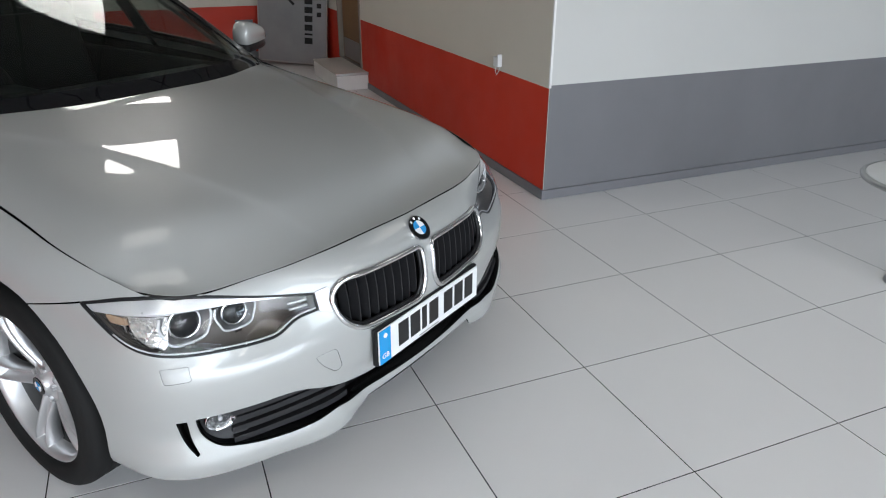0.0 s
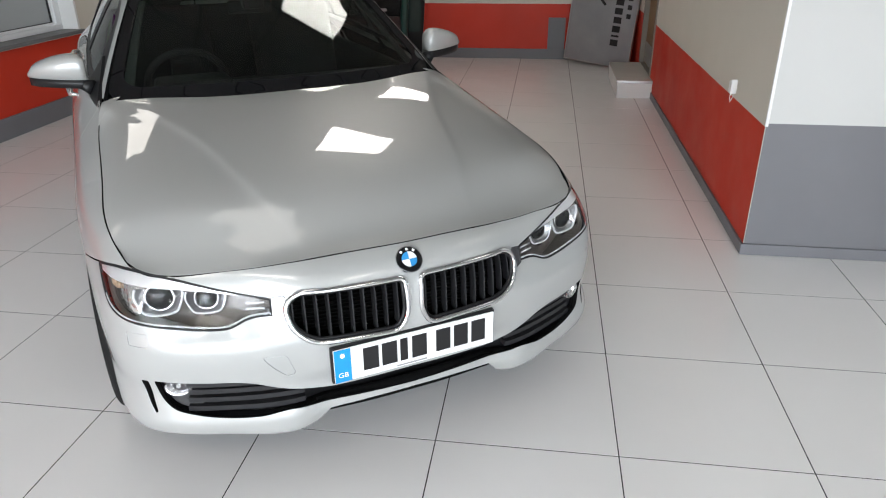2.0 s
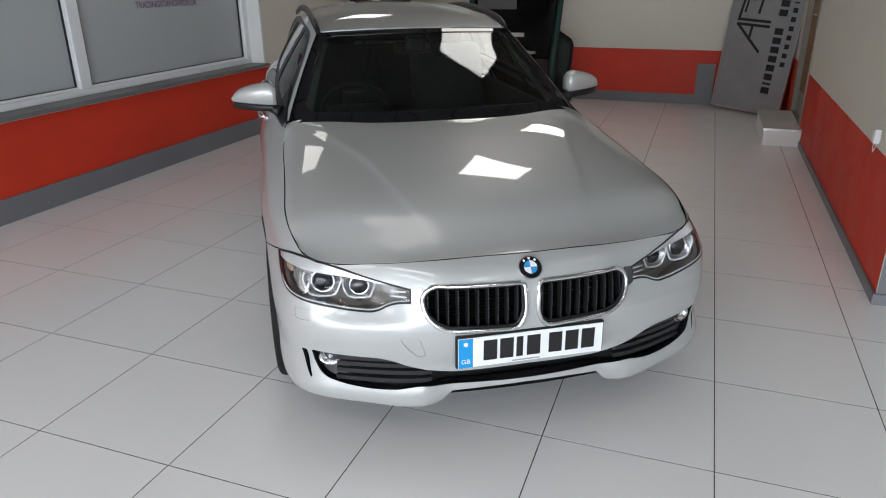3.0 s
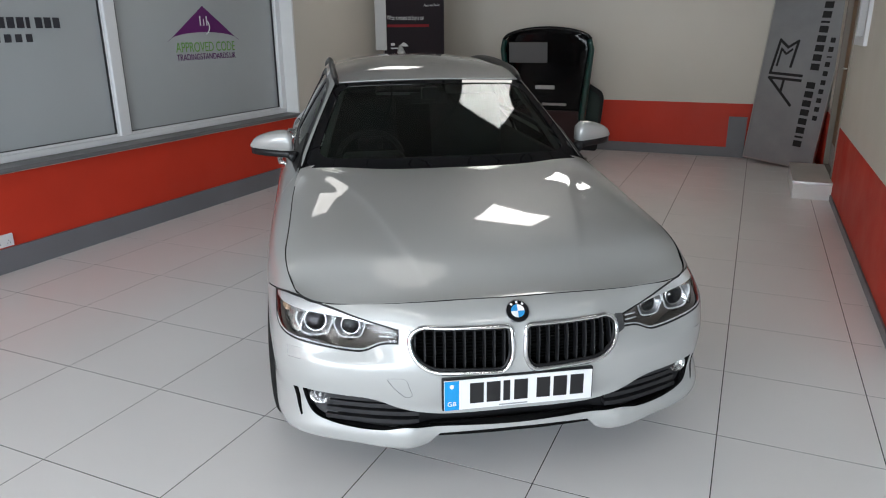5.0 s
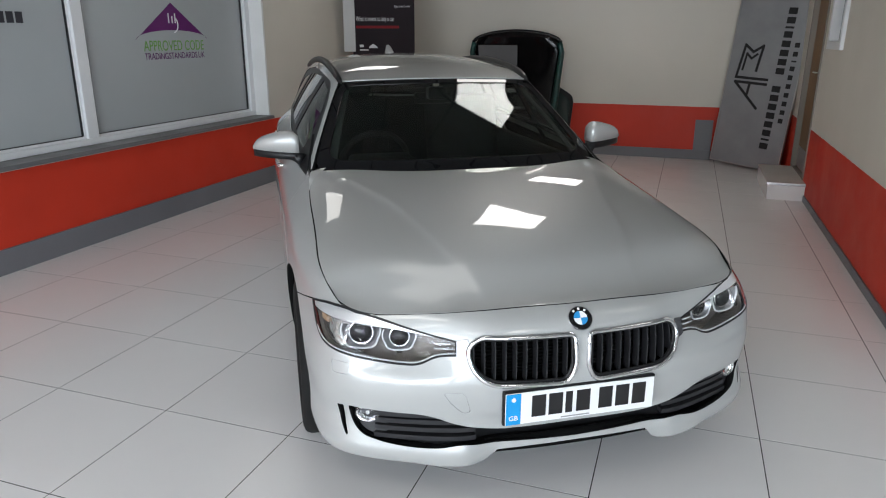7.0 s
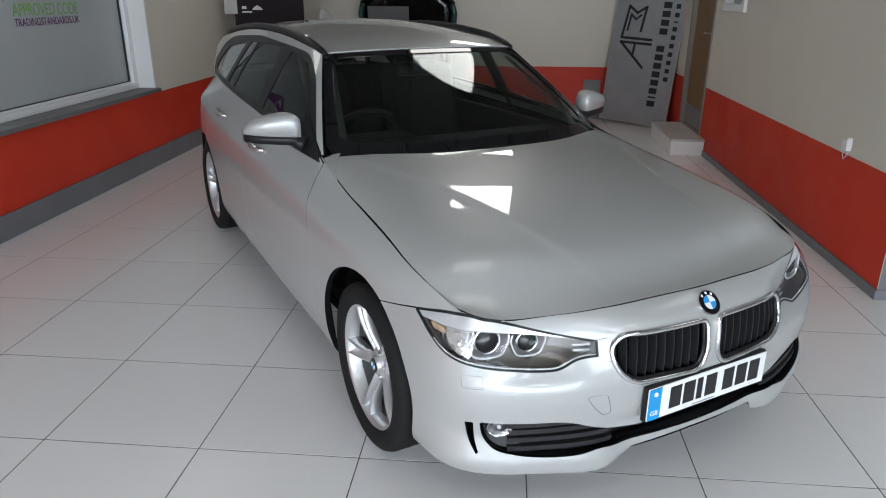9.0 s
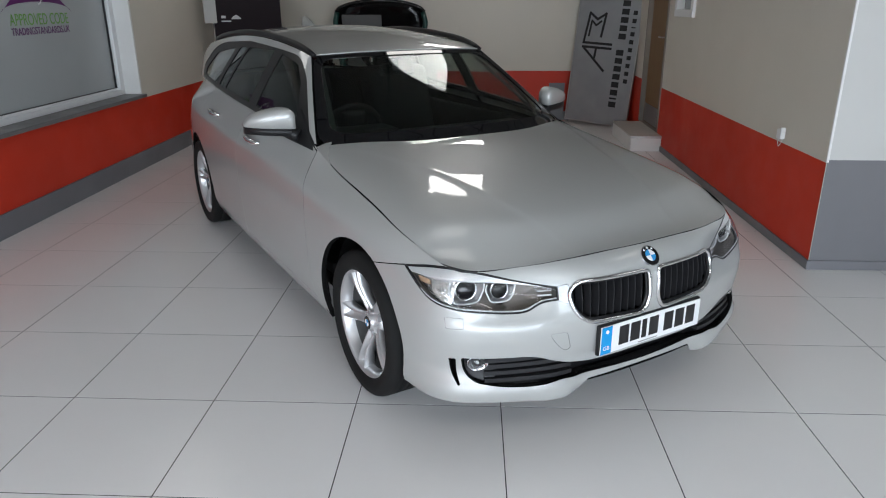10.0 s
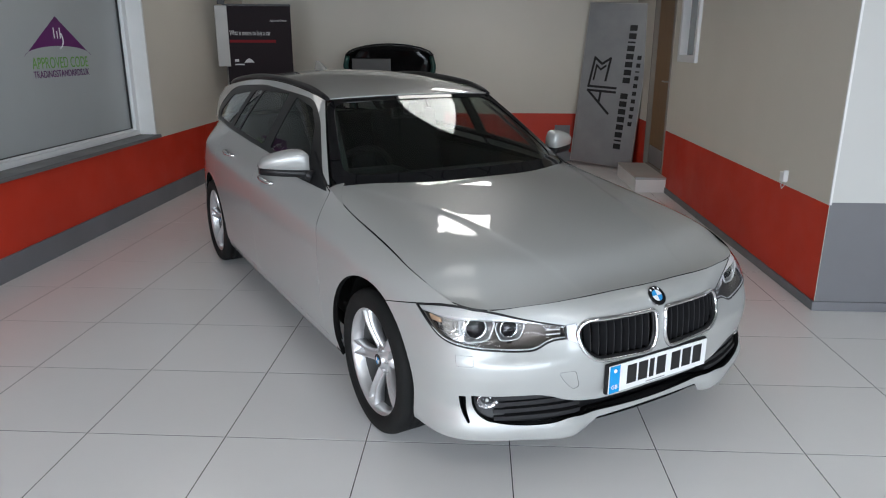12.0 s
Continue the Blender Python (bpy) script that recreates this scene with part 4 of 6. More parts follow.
# pillars, glass and roof
top = lambda y: float(roof_edge_z(y)) - 0.004
FRAME = [(float(pillar_y(z)), z) for z in np.linspace(PZ0 - 0.004, PZ1 - 0.005, 8)] + [(y, top(y)) for y in np.linspace(1.3, 3.28, 16)] + [(3.38, 1.2), (3.49, 1.06)] + [(y, float(belt_z(y))) for y in np.linspace(3.48, 0.72, 18)]
DLO = rounded([(float(pillar_y(0.95)) + 0.03, float(belt_z(0.75)) + 0.006, 0.01)] + [(float(pillar_y(z)) + 0.042, z, 0.05) for z in (1.1, 1.2)] + [(1.3, 1.3, 0.1)] + [(y, top(y) - 0.03, 0.1) for y in (1.6, 2.2, 2.8)] + [(3.0, top(3.0) - 0.045, 0.12), (3.22, 1.12, 0.06), (3.13, float(belt_z(3.15)) + 0.012, 0.02)] + [(y, float(belt_z(y)) + 0.006, 0.1) for y in (2.4, 1.6)], 0.03)
PANES = [[(0.92, float(belt_z(0.92)) + 0.03), (1.0, 1.06), (1.13, 1.18), (1.28, 1.262), (1.55, 1.30), (1.55, float(belt_z(1.55)) + 0.03)],
         [(1.68, float(belt_z(1.68)) + 0.03), (1.68, 1.313), (2.17, 1.306), (2.3, float(belt_z(2.3)) + 0.03)],
         [(2.335, float(belt_z(2.33)) + 0.03), (2.205, 1.305), (2.36, 1.297), (2.5, float(belt_z(2.5)) + 0.03)],
         [(2.58, float(belt_z(2.5)) + 0.035), (2.45, 1.29), (2.88, 1.24), (3.1, 1.105), (3.06, float(belt_z(3.07)) + 0.035)]]
PANES = [rounded(p, 0.025) for p in PANES]
for sign in (-1, 1):
    fn = lambda y, z, sign=sign: upper_side(y, z, sign)
    panel("pillar_frame", [FRAME, DLO], fn, M_PAINT, car, 0.03, gap=0.001, depth=0.02, flip=sign, label="silver pillars and roof edge")
    panel("window_trim", [DLO] + PANES, fn, M_TRIM, car, 0.03, gap=0.0, depth=0.012, flip=sign, lift=-0.004, label="black window surround")
    for p in PANES:
        ob = panel("side_window", [p], fn, M_GLASS, car, 0.06, gap=-0.004, depth=0.004, flip=sign, lift=-0.008, back=True, label="tinted side window")
SC = (0.66, 0.62)
frit = [(-0.985, -0.05), (0.985, -0.05), (0.985, 1.0), (-0.985, 1.0)]
clear = rounded([(-0.915, 0.08), (0.915, 0.08), (0.92, 0.94), (-0.92, 0.94)], 0.13, 8)
panel("screen_surround", [rounded(frit, 0.16, 8), clear], windscreen, M_FRIT, car, 0.03, gap=0.002, depth=0.006, scale=SC, label="black windscreen border")
ob = panel("windscreen", [clear], windscreen, M_GLASS, car, 0.04, gap=-0.003, depth=0.004, scale=SC, lift=-0.004, back=True, label="tinted laminated windscreen")
M_PILLARTRIM = mat("grey_pillar_trim", (0.09, 0.095, 0.09), 0.7)
for sign in (-1, 1):
    strip = [(sign * a, b) for a, b in ((0.88, 0.10), (0.935, 0.08), (0.935, 0.95), (0.90, 0.95))]
    panel("inner_pillar_trim", [strip], windscreen, M_PILLARTRIM, car, 0.04, gap=0, depth=0.01, scale=SC, lift=-0.035, label="pale grey inner pillar trim")
roof = panel("roof", [[(-0.985, 1.207), (0.985, 1.207), (0.985, 3.33), (-0.985, 3.33)]], roof_surface, M_PAINT, car, 0.05, gap=0.001, depth=0.012, scale=(0.58, 1), label="silver roof")
part("roof_front_fold", tube([roof_surface(np.array([v]), np.array([1.206]))[0] for v in np.linspace(-0.965, 0.965, 30)], 0.0042, 8), M_PAINT, car, "", True)
panel("headlining", [[(-0.97, 1.24), (0.97, 1.24), (0.97, 3.3), (-0.97, 3.3)]], roof_surface, M_DARK, car, 0.08, gap=0, depth=0, scale=(0.58, 1), lift=-0.02)


def rear_glass(s, t):
    s, t = np.asarray(s, float), np.asarray(t, float)
    z = 1.04 + 0.27 * t
    return np.stack([-s * (0.57 - 0.1 * t), 3.68 - 0.34 * t + 0.05 * (1 - s**2), z], -1)


panel("rear_window", [[(-1, 0), (1, 0), (1, 1), (-1, 1)]], rear_glass, M_GLOSSBLACK, car, 0.05, gap=0, depth=0.01, scale=(0.6, 0.35), label="dark rear window")
for sign in (-1, 1):
    ys = np.linspace(1.19, 3.1, 30)
    pts = [np.array(roof_surface(sign * 0.985, y)) + np.array([0, 0, 0.002 + 0.012 * min(1, 4 * (y - 1.17), 4 * (3.17 - y))]) for y in ys]
    part("roof_rail", tube(pts, [0.010 + 0.008 * min(1, 10 * (y - 1.18), 10 * (3.16 - y)) for y in ys], 10), M_TRIM, car, "black roof rail", True)
bm = bmesh.new()
rows = []
for k in range(9):
    t = k / 8
    y0, y1, h, w = 2.58 + 0.15 * t**1.5, 2.82 - 0.02 * t, 0.062 * t, 0.026 * (1 - t) ** 0.6 + 0.004
    rows.append([bm.verts.new((w * math.sin(a), (y0 + y1) / 2 - (y1 - y0) / 2 * math.cos(a), 1.412 + h)) for a in np.linspace(0, 2 * math.pi, 16, endpoint=False)])
for r, s in zip(rows, rows[1:]):
    for i in range(16):
        bm.faces.new((r[i], r[(i + 1) % 16], s[(i + 1) % 16], s[i]))
bm.faces.new(rows[-1])
part("roof_aerial", bm, M_PAINT, car, "silver fin aerial", True)

# door mirrors
for sign in (-1, 1):
    mirror = empty("door_mirror", Matrix.Identity(4), "", "")
    mirror.parent = car

    def shell(low, top, name, mat_, label, shrink=0.0):
        """A housing lofted outwards: rounded over, flat below, tapering to its tip."""
        bm = bmesh.new()
        rows = []
        for f, zt, half in zip(np.linspace(0, 1, 12), top, (0.046, 0.056, 0.06, 0.062, 0.063, 0.063, 0.062, 0.06, 0.056, 0.05, 0.04, 0.022)):
            xx = 0.785 + 0.222 * f - shrink * (f - 0.5)
            yc = 0.87 + 0.085 * f
            hh = half - shrink * 0.5
            zb = low + 0.012 * f
            rows.append([bm.verts.new((sign * xx, yc - hh * math.copysign(abs(math.cos(a)) ** 0.62, math.cos(a)), zb + max(zt - zb, 0.004) * abs(math.sin(a)) ** 0.33)) for a in np.linspace(0, math.pi, 21)])
        for r, s in zip(rows, rows[1:]):
            for i in range(20):
                bm.faces.new((r[i], r[i + 1], s[i + 1], s[i]))
            bm.faces.new((r[20], r[0], s[0], s[20]))
        bm.faces.new(rows[0]), bm.faces.new(rows[-1])
        bmesh.ops.recalc_face_normals(bm, faces=bm.faces[:])
        return part(name, bm, mat_, mirror, label, True)

    shell(0.988, (1.070, 1.086, 1.090, 1.089, 1.086, 1.082, 1.077, 1.071, 1.064, 1.055, 1.041, 1.014), "mirror_cap", M_PAINT, "silver mirror cap")
    shell(0.953, [0.992 + 0.011 * k / 11 for k in range(12)], "mirror_base", M_TRIM, "black mirror underside", 0.008)
    part("mirror_stalk", tube([(sign * 0.86, 0.885, 0.972), (sign * 0.81, 0.865, 0.965), (sign * 0.77, 0.83, 0.953)], [0.016, 0.022, 0.032], 12), M_TRIM, mirror, "", True)
    bm = bmesh.new()
    vs = [bm.verts.new(upper_side(np.array(y), np.array(z), sign) + np.array([sign * (o + k), 0, 0])) for o in (-0.01, 0.006) for y, z, k in ((0.645, 0.907, 0.016), (0.96, 0.93, 0.008), (0.96, 1.06, 0.0))]
    bm.faces.new(vs[:3]), bm.faces.new(vs[3:][::-1])
    for i in range(3):
        bm.faces.new((vs[i], vs[(i + 1) % 3], vs[3 + (i + 1) % 3], vs[3 + i]))
    bmesh.ops.recalc_face_normals(bm, faces=bm.faces[:])
    part("mirror_sail", bm, M_TRIM, mirror)

# headlamps
for sign in (-1, 1):
    loop = LAMP if sign > 0 else mirrored(LAMP)
    side = (lambda l: l) if sign > 0 else mirrored
    lamp = tub("headlamp", loop, car, 0.105, M_LAMPDARK, "clear twin headlamp with pale light rings", 0.025, M_LAMPDARK)
    ob = panel("lens", [loop], body_side, M_LENS, lamp, 0.03, gap=0.002, depth=0.003, lift=-0.001, back=True, label="clear plastic cover")
    ob.visible_shadow = False
    # seal round the cover
    ring("seal", grown(loop, -0.002), 0.0022, 0.0, M_TRIM, lamp, 0.01, "", 0.015)
    # bright strip under the lamps, from the outer corner to the nose end
    pts = [on_side(sign * a, b) for a, b in grown(LAMP, -0.0045)[i1 + 9 : len(LAMP) - 5]]
    pts = [p + np.array([-sign * 0.002, 0.006, 0]) for p in pts]
    part("light_strip", tube(pts, 0.0028, 8), M_LIGHTGUIDE, lamp, "white light strip", True)
    # silver brow over the lamps
    BROW = rounded([(u_x(0.47), 0.630, 0.004), (u_of(0.676, -0.68), 0.657, 0.05), (u_of(0.78, -0.6), 0.668, 0.05), (u_y(-0.40), 0.662, 0.006), (u_y(-0.38), 0.675, 0.004), (u_of(0.825, -0.52), 0.695, 0.02), (u_of(0.79, -0.59), 0.699, 0.05), (u_of(0.69, -0.68), 0.684, 0.05), (u_x(0.56), 0.66, 0.03)])
    panel("brow", [side(BROW)], body_side, M_SATIN, lamp, 0.015, gap=0.0, depth=0.03, lift=-0.008, label="satin silver brow")
    # reflector at the outer end
    REFL = rounded([(u_of(0.765, -0.61), 0.664, 0.02), (u_y(-0.40), 0.66, 0.01), (u_of(0.84, -0.46), 0.62, 0.04), (u_of(0.82, -0.53), 0.598, 0.03), (u_of(0.768, -0.61), 0.578, 0.03)])
    panel("reflector", [side(REFL)], body_side, M_LAMPCHROME, lamp, 0.012, gap=0.0, depth=0.03, lift=-0.034, label="faceted chrome reflector")
    AMB = rounded([(u_of(0.832, -0.49), 0.655, 0.005), (u_of(0.846, -0.435), 0.657, 0.005), (u_of(0.842, -0.455), 0.642, 0.005), (u_of(0.83, -0.5), 0.642, 0.005)])
    panel("side_marker", [side(AMB)], body_side, M_AMBER, lamp, 0.012, gap=0.0, depth=0.01, lift=-0.024, label="amber marker")
    # two projectors, each in a horseshoe of light
    for x, y, z, r in ((0.676, -0.562, 0.613, 0.050), (0.555, -0.596, 0.599, 0.042)):
        m = look(Vector((sign * x, y, z)), Vector((sign * (x + 0.25), y - 1, z + 0.08)))
        bm = bmesh.new()
        bmesh.ops.create_uvsphere(bm, u_segments=24, v_segments=16, radius=r * 0.72)
        bmesh.ops.scale(bm, vec=(1, 1, 0.55), verts=bm.verts[:])
        part("projector_lens", bm, M_GLOSSBLACK, lamp, "dark glossy projector", True, m @ pose(0, 0, 0.0))
        bm = tube([(r * 0.78 * math.cos(a), r * 0.78 * math.sin(a), 0.0) for a in np.linspace(0, 2 * math.pi, 28, endpoint=False)], r * 0.09, 8, closed=True)
        part("chrome_ring", bm, M_CHROME, lamp, "", True, m)
        shape = [(-1.05, 0.8), (-1.16, 0.2), (-0.95, -0.5), (-0.55, -0.98), (0.55, -0.98), (0.95, -0.5), (1.16, 0.2), (1.05, 0.8)]
        sm = [np.array([cubic(range(8), [p[q] for p in shape])(t) for q in (0, 1)]) for t in np.linspace(0, 7, 36)]
        part("light_ring", tube([(p[0] * r * 1.12, p[1] * r * 0.92 - r * 0.05, -0.012) for p in sm], r * 0.075, 8), M_LIGHTGUIDE, lamp, "pale horseshoe light ring", True, m)
        bm = bmesh.new()
        outer = [bm.verts.new((p[0] * r * 1.12, p[1] * r * 0.92 - r * 0.05, -0.010)) for p in sm]
        innr = [bm.verts.new((0.8 * r * math.cos(a), 0.8 * r * math.sin(a), 0.010)) for a in np.linspace(radians(140), radians(400), 36)]
        for i in range(35):
            bm.faces.new((outer[i], outer[i + 1], innr[i + 1], innr[i]))
        part("bowl", bm, M_BOWL, lamp, "", True, m)
        part("socket", box(-r * 0.24, r * 0.24, -r * 1.28, -r * 1.0, -0.012, 0.0, 0.003), M_CHROME, lamp, "", False, m)
    # thin bright edge under the brow
    pts = [on_side(sign * u, z) + np.array([-sign * 0.004, 0.016, 0]) for u, z in ((u_of(0.80, -0.56), 0.664), (u_of(0.74, -0.63), 0.662), (u_of(0.676, -0.68), 0.655), (u_x(0.58), 0.643), (u_x(0.50), 0.631), (u_x(0.44), 0.622))]
    part("brow_edge", tube(pts, 0.0034, 8), M_LIGHTGUIDE, lamp, "bright line under the brow", True)
    # bars at the nose end, and the bright bridge to the grille
    for z in (0.609, 0.594):
        pts = [on_side(sign * u_x(x), z + (0.47 - x) * 0.03) + np.array([0, 0.012, 0]) for x in (0.425, 0.45, 0.475)]
        part("light_bar", tube(pts, 0.003, 8), M_LIGHTGUIDE, lamp, "", True)
    BRIDGE = rounded([(u_x(0.37), 0.632, 0.006), (u_x(0.406), 0.626, 0.003), (u_x(0.406), 0.576, 0.003), (u_x(0.36), 0.562, 0.006)])
    panel("bridge", [side(BRIDGE)], body_side, M_BRIDGE, car, 0.012, gap=0.0, depth=0.01, lift=0.003, label="satin bridge between lamp and grille")

# number plate
plate = empty("number_plate", pose(0, -0.823, 0.412, 0, 0, 0), "", "")
plate.parent = car
part("backing", box(-0.266, 0.266, 0.004, 0.02, -0.06, 0.06, 0.004), M_TRIM, plate, "black plate holder")
part("plate_face", box(-0.26, 0.26, -0.003, 0.003, -0.0555, 0.0555, 0.002), M_PLATE, plate, "white reflective plate")
part("blue_band", box(-0.259, -0.209, -0.0045, -0.002, -0.0545, 0.0545, 0.001), M_PLATEBLUE, plate, "blue band")
for i, x in enumerate((-0.148, -0.09, -0.044, 0.006, 0.085, 0.145, 0.205)):
    w = 0.012 if i == 2 else 0.024
    part("bar", box(x - w, x + w, -0.0042, -0.002, -0.034, 0.042, 0.0005), M_INK, plate, "plain dark bar")
part("bar", box(-0.07, 0.03, -0.0042, -0.002, -0.050, -0.046), mat("grey_ink", (0.3, 0.3, 0.3), 0.4), plate, "small grey bar")


def text_mesh(body, size, material, name="lettering", depth=0.0005, width=None):
    """Lettering in x, y, middle at the origin, as a mesh."""
    cu = bpy.data.curves.new(name, "FONT")
    cu.body, cu.size, cu.extrude, cu.align_x, cu.align_y = body, size, depth, "CENTER", "CENTER"
    ob = bpy.data.objects.new(name, cu)
    scene.collection.objects.link(ob)
    dg = bpy.context.evaluated_depsgraph_get()
    me = bpy.data.meshes.new_from_object(ob.evaluated_get(dg))
    bpy.data.objects.remove(ob)
    bpy.data.curves.remove(cu)
    xs = [v.co.x for v in me.vertices]
    ys = [v.co.y for v in me.vertices]
    sx = width / (max(xs) - min(xs)) if width else 1
    sy = size / (max(ys) - min(ys))
    me.transform(Matrix.Diagonal((sx, sy, 1, 1)) @ Matrix.Translation((-(max(xs) + min(xs)) / 2, -(max(ys) + min(ys)) / 2, 0)))
    me.materials.clear()
    me.materials.append(material)
    return me


def lettering(body, size, material, parent, m, width=None, label=""):
    ob = new("lettering", text_mesh(body, size, material, width=width))
    ob.parent = parent
    ob.matrix_basis = m
    if label:
        ob["label"] = label
    return ob


lettering("GB", 0.016, M_PLATE, plate, pose(-0.234, -0.0049, -0.03, 90), 0.03)
bm = bmesh.new()
bmesh.ops.create_cone(bm, cap_ends=True, segments=20, radius1=0.008, radius2=0.007, depth=0.004)
part("screw_cap", bm, M_PLATE, plate, "", False, pose(-0.234, -0.005, 0.035, 90))


def roundel(parent, m, r):
    """A plain round emblem: black ring, four quarters in blue and white."""
    badge = empty("emblem", m, "", "")
    badge.parent = parent
    badge["label"] = "round emblem in black, blue and white"
    bm = bmesh.new()
    bmesh.ops.create_cone(bm, cap_ends=True, segments=48, radius1=r, radius2=r * 0.985, depth=0.006)
    part("rim", bm, M_CHROME, badge)
    bm = bmesh.new()
    bmesh.ops.create_cone(bm, cap_ends=True, segments=48, radius1=r * 0.93, radius2=r * 0.92, depth=0.002)
    part("black_ring", bm, M_GLOSSBLACK, badge, "", False, pose(0, 0, 0.0035))
    for k in range(4):
        pts = [(0, 0)] + [(r * 0.56 * math.cos(a), r * 0.56 * math.sin(a)) for a in np.linspace(k * math.pi / 2, (k + 1) * math.pi / 2, 12)]
        part("quarter", prism(pts, 0.0016), M_PLATE if k % 2 == 0 else M_BADGEBLUE, badge, "", False, pose(0, 0, 0.004))
    for a in (-38, 0, 38):
        part("mark", box(-r * 0.09, r * 0.09, r * 0.66, r * 0.84, 0.0045, 0.0052), M_PLATE, badge, "", False, pose(0, 0, 0, 0, 0, a))
    return badge


p0, p1 = on_side(0.0, 0.664), on_side(0.0, 0.704)
tilt = math.degrees(math.atan2(p1[1] - p0[1], p1[2] - p0[2]))
bc = on_side(0.0, 0.680)
roundel(car, Matrix.Translation(Vector(bc) + Vector((0, -0.003, 0.002))) @ pose(0, 0, 0, 90 - tilt), 0.0415)


# ---- wheels ----
def revolve(profile, bm=None, n=64):
    """A profile of (radius, x) turned round the x axis."""
    bm = bm or bmesh.new()
    rings = [[bm.verts.new((x, r * math.cos(a), r * math.sin(a))) for r, x in profile] for a in np.linspace(0, 2 * math.pi, n, endpoint=False)]
    for i in range(n):
        a, b = rings[i], rings[(i + 1) % n]
        for j in range(len(profile) - 1):
            bm.faces.new((a[j], b[j], b[j + 1], a[j + 1]))
    bmesh.ops.remove_doubles(bm, verts=bm.verts[:], dist=1e-6)
    bmesh.ops.recalc_face_normals(bm, faces=bm.faces[:])
    return bm


def build_wheel():
    """A wheel about the x axis, its outside towards +x; the origin is on the rim's middle plane."""
    w = empty("wheel", Matrix.Identity(4), "", "")
    w["label"] = "five-spoke silver alloy wheel with a black tyre"
    R = 0.312
    half = [(0.226, 0.088), (0.232, 0.1), (0.243, 0.108), (0.262, 0.114), (0.28, 0.112), (0.296, 0.106), (0.305, 0.098), (0.3095, 0.087)]
    groove = [(R, 0.078), (R, 0.052), (R - 0.007, 0.051), (R - 0.007, 0.043), (R, 0.042), (R, 0.016), (R - 0.007, 0.015), (R - 0.007, 0.007), (R, 0.006)]
    prof = half + groove
    prof = prof + [(r, -x) for r, x in reversed(prof)]
    part("tyre", revolve(prof), M_RUBBER, w, "black rubber tyre", True)
    rimp = [(0.2075, 0.046), (0.212, 0.072), (0.218, 0.086), (0.226, 0.095), (0.233, 0.098), (0.236, 0.093), (0.23, 0.085)]
    part("rim", revolve(rimp), M_ALLOY, w, "silver rim", True)
    part("barrel", revolve([(0.2, -0.09), (0.205, 0.03), (0.2075, 0.046)]), M_BARREL, w, "dusty inside of the rim, darkened for shade", True)
    part("brake_disc", revolve([(0.05, 0.016), (0.145, 0.016), (0.147, 0.006), (0.145, -0.004), (0.05, -0.004)]), M_BRAKE, w, "", True)
    bm = box(-0.02, 0.024, 0.07, 0.15, -0.08, 0.08, 0.01)
    part("brake_caliper", bm, M_TRIM, w)
    # black disc added inside the wheel, stands for the shade between the spokes
    part("spoke_gap_backing", revolve([(0.0, 0.004), (0.17, 0.004), (0.199, -0.006)]), M_UNDER, w)
    part("hub", revolve([(0.0, 0.072), (0.03, 0.072), (0.034, 0.068), (0.036, 0.056), (0.062, 0.05), (0.074, 0.04), (0.08, 0.02), (0.082, 0.0)]), M_ALLOY, w, "silver hub", True)
    # one spoke: two rounded ribs with a hollow between, parting towards the rim
    bm = bmesh.new()
    rows = []
    cross = [(-1.0, -0.034), (-0.99, -0.012), (-0.9, -0.002), (-0.74, 0.002), (-0.56, -0.002), (-0.42, -0.012), (-0.2, -0.02), (0, -0.022), (0.2, -0.02), (0.42, -0.012), (0.56, -0.002), (0.74, 0.002), (0.9, -0.002), (0.99, -0.012), (1.0, -0.034)]
    for r in np.linspace(0.045, 0.226, 22):
        t = (r - 0.045) / 0.181
        wd = 0.0285 - 0.005 * math.sin(t * 3.1) + 0.012 * t**2
        face = 0.05 + 0.036 * math.sin(t * 1.75) + 0.002 * t
        rows.append([bm.verts.new((face + h * (0.8 + 0.7 * t), wd * c, r)) for c, h in cross])
    for a, b in zip(rows, rows[1:]):
        for i in range(len(cross) - 1):
            bm.faces.new((a[i], a[i + 1], b[i + 1], b[i]))
        bm.faces.new((a[-1], a[0], b[0], b[-1]))
    bmesh.ops.recalc_face_normals(bm, faces=bm.faces[:])
    me = mesh_of("spoke", bm, M_ALLOY, True)
    for k in range(5):
        ob = new("spoke", me)
        ob.parent, ob.matrix_basis = w, pose(0, 0, 0, 72 * k)
    for k in range(5):
        a = radians(72 * k + 36)
        bm = bmesh.new()
        bmesh.ops.create_cone(bm, cap_ends=True, segments=6, radius1=0.0095, radius2=0.0085, depth=0.02)
        part("bolt", bm, M_SATIN, w, "", False, pose(0.052, 0.05 * math.sin(a), 0.05 * math.cos(a), 0, 90))
    roundel_m = pose(0.073, 0, 0, 90, 0, 90)
    bm = bmesh.new()
    bmesh.ops.create_cone(bm, cap_ends=True, segments=32, radius1=0.028, radius2=0.027, depth=0.004)
    cap = part("centre_cap", bm, M_GLOSSBLACK, w, "round cap in black, blue and white", False, roundel_m)
    for k in range(4):
        pts = [(0, 0)] + [(0.016 * math.cos(a), 0.016 * math.sin(a)) for a in np.linspace(k * math.pi / 2, (k + 1) * math.pi / 2, 8)]
        part("quarter", prism(pts, 0.001), M_PLATE if k % 2 else M_BADGEBLUE, cap, "", False, pose(0, 0, 0.0022))
    return w


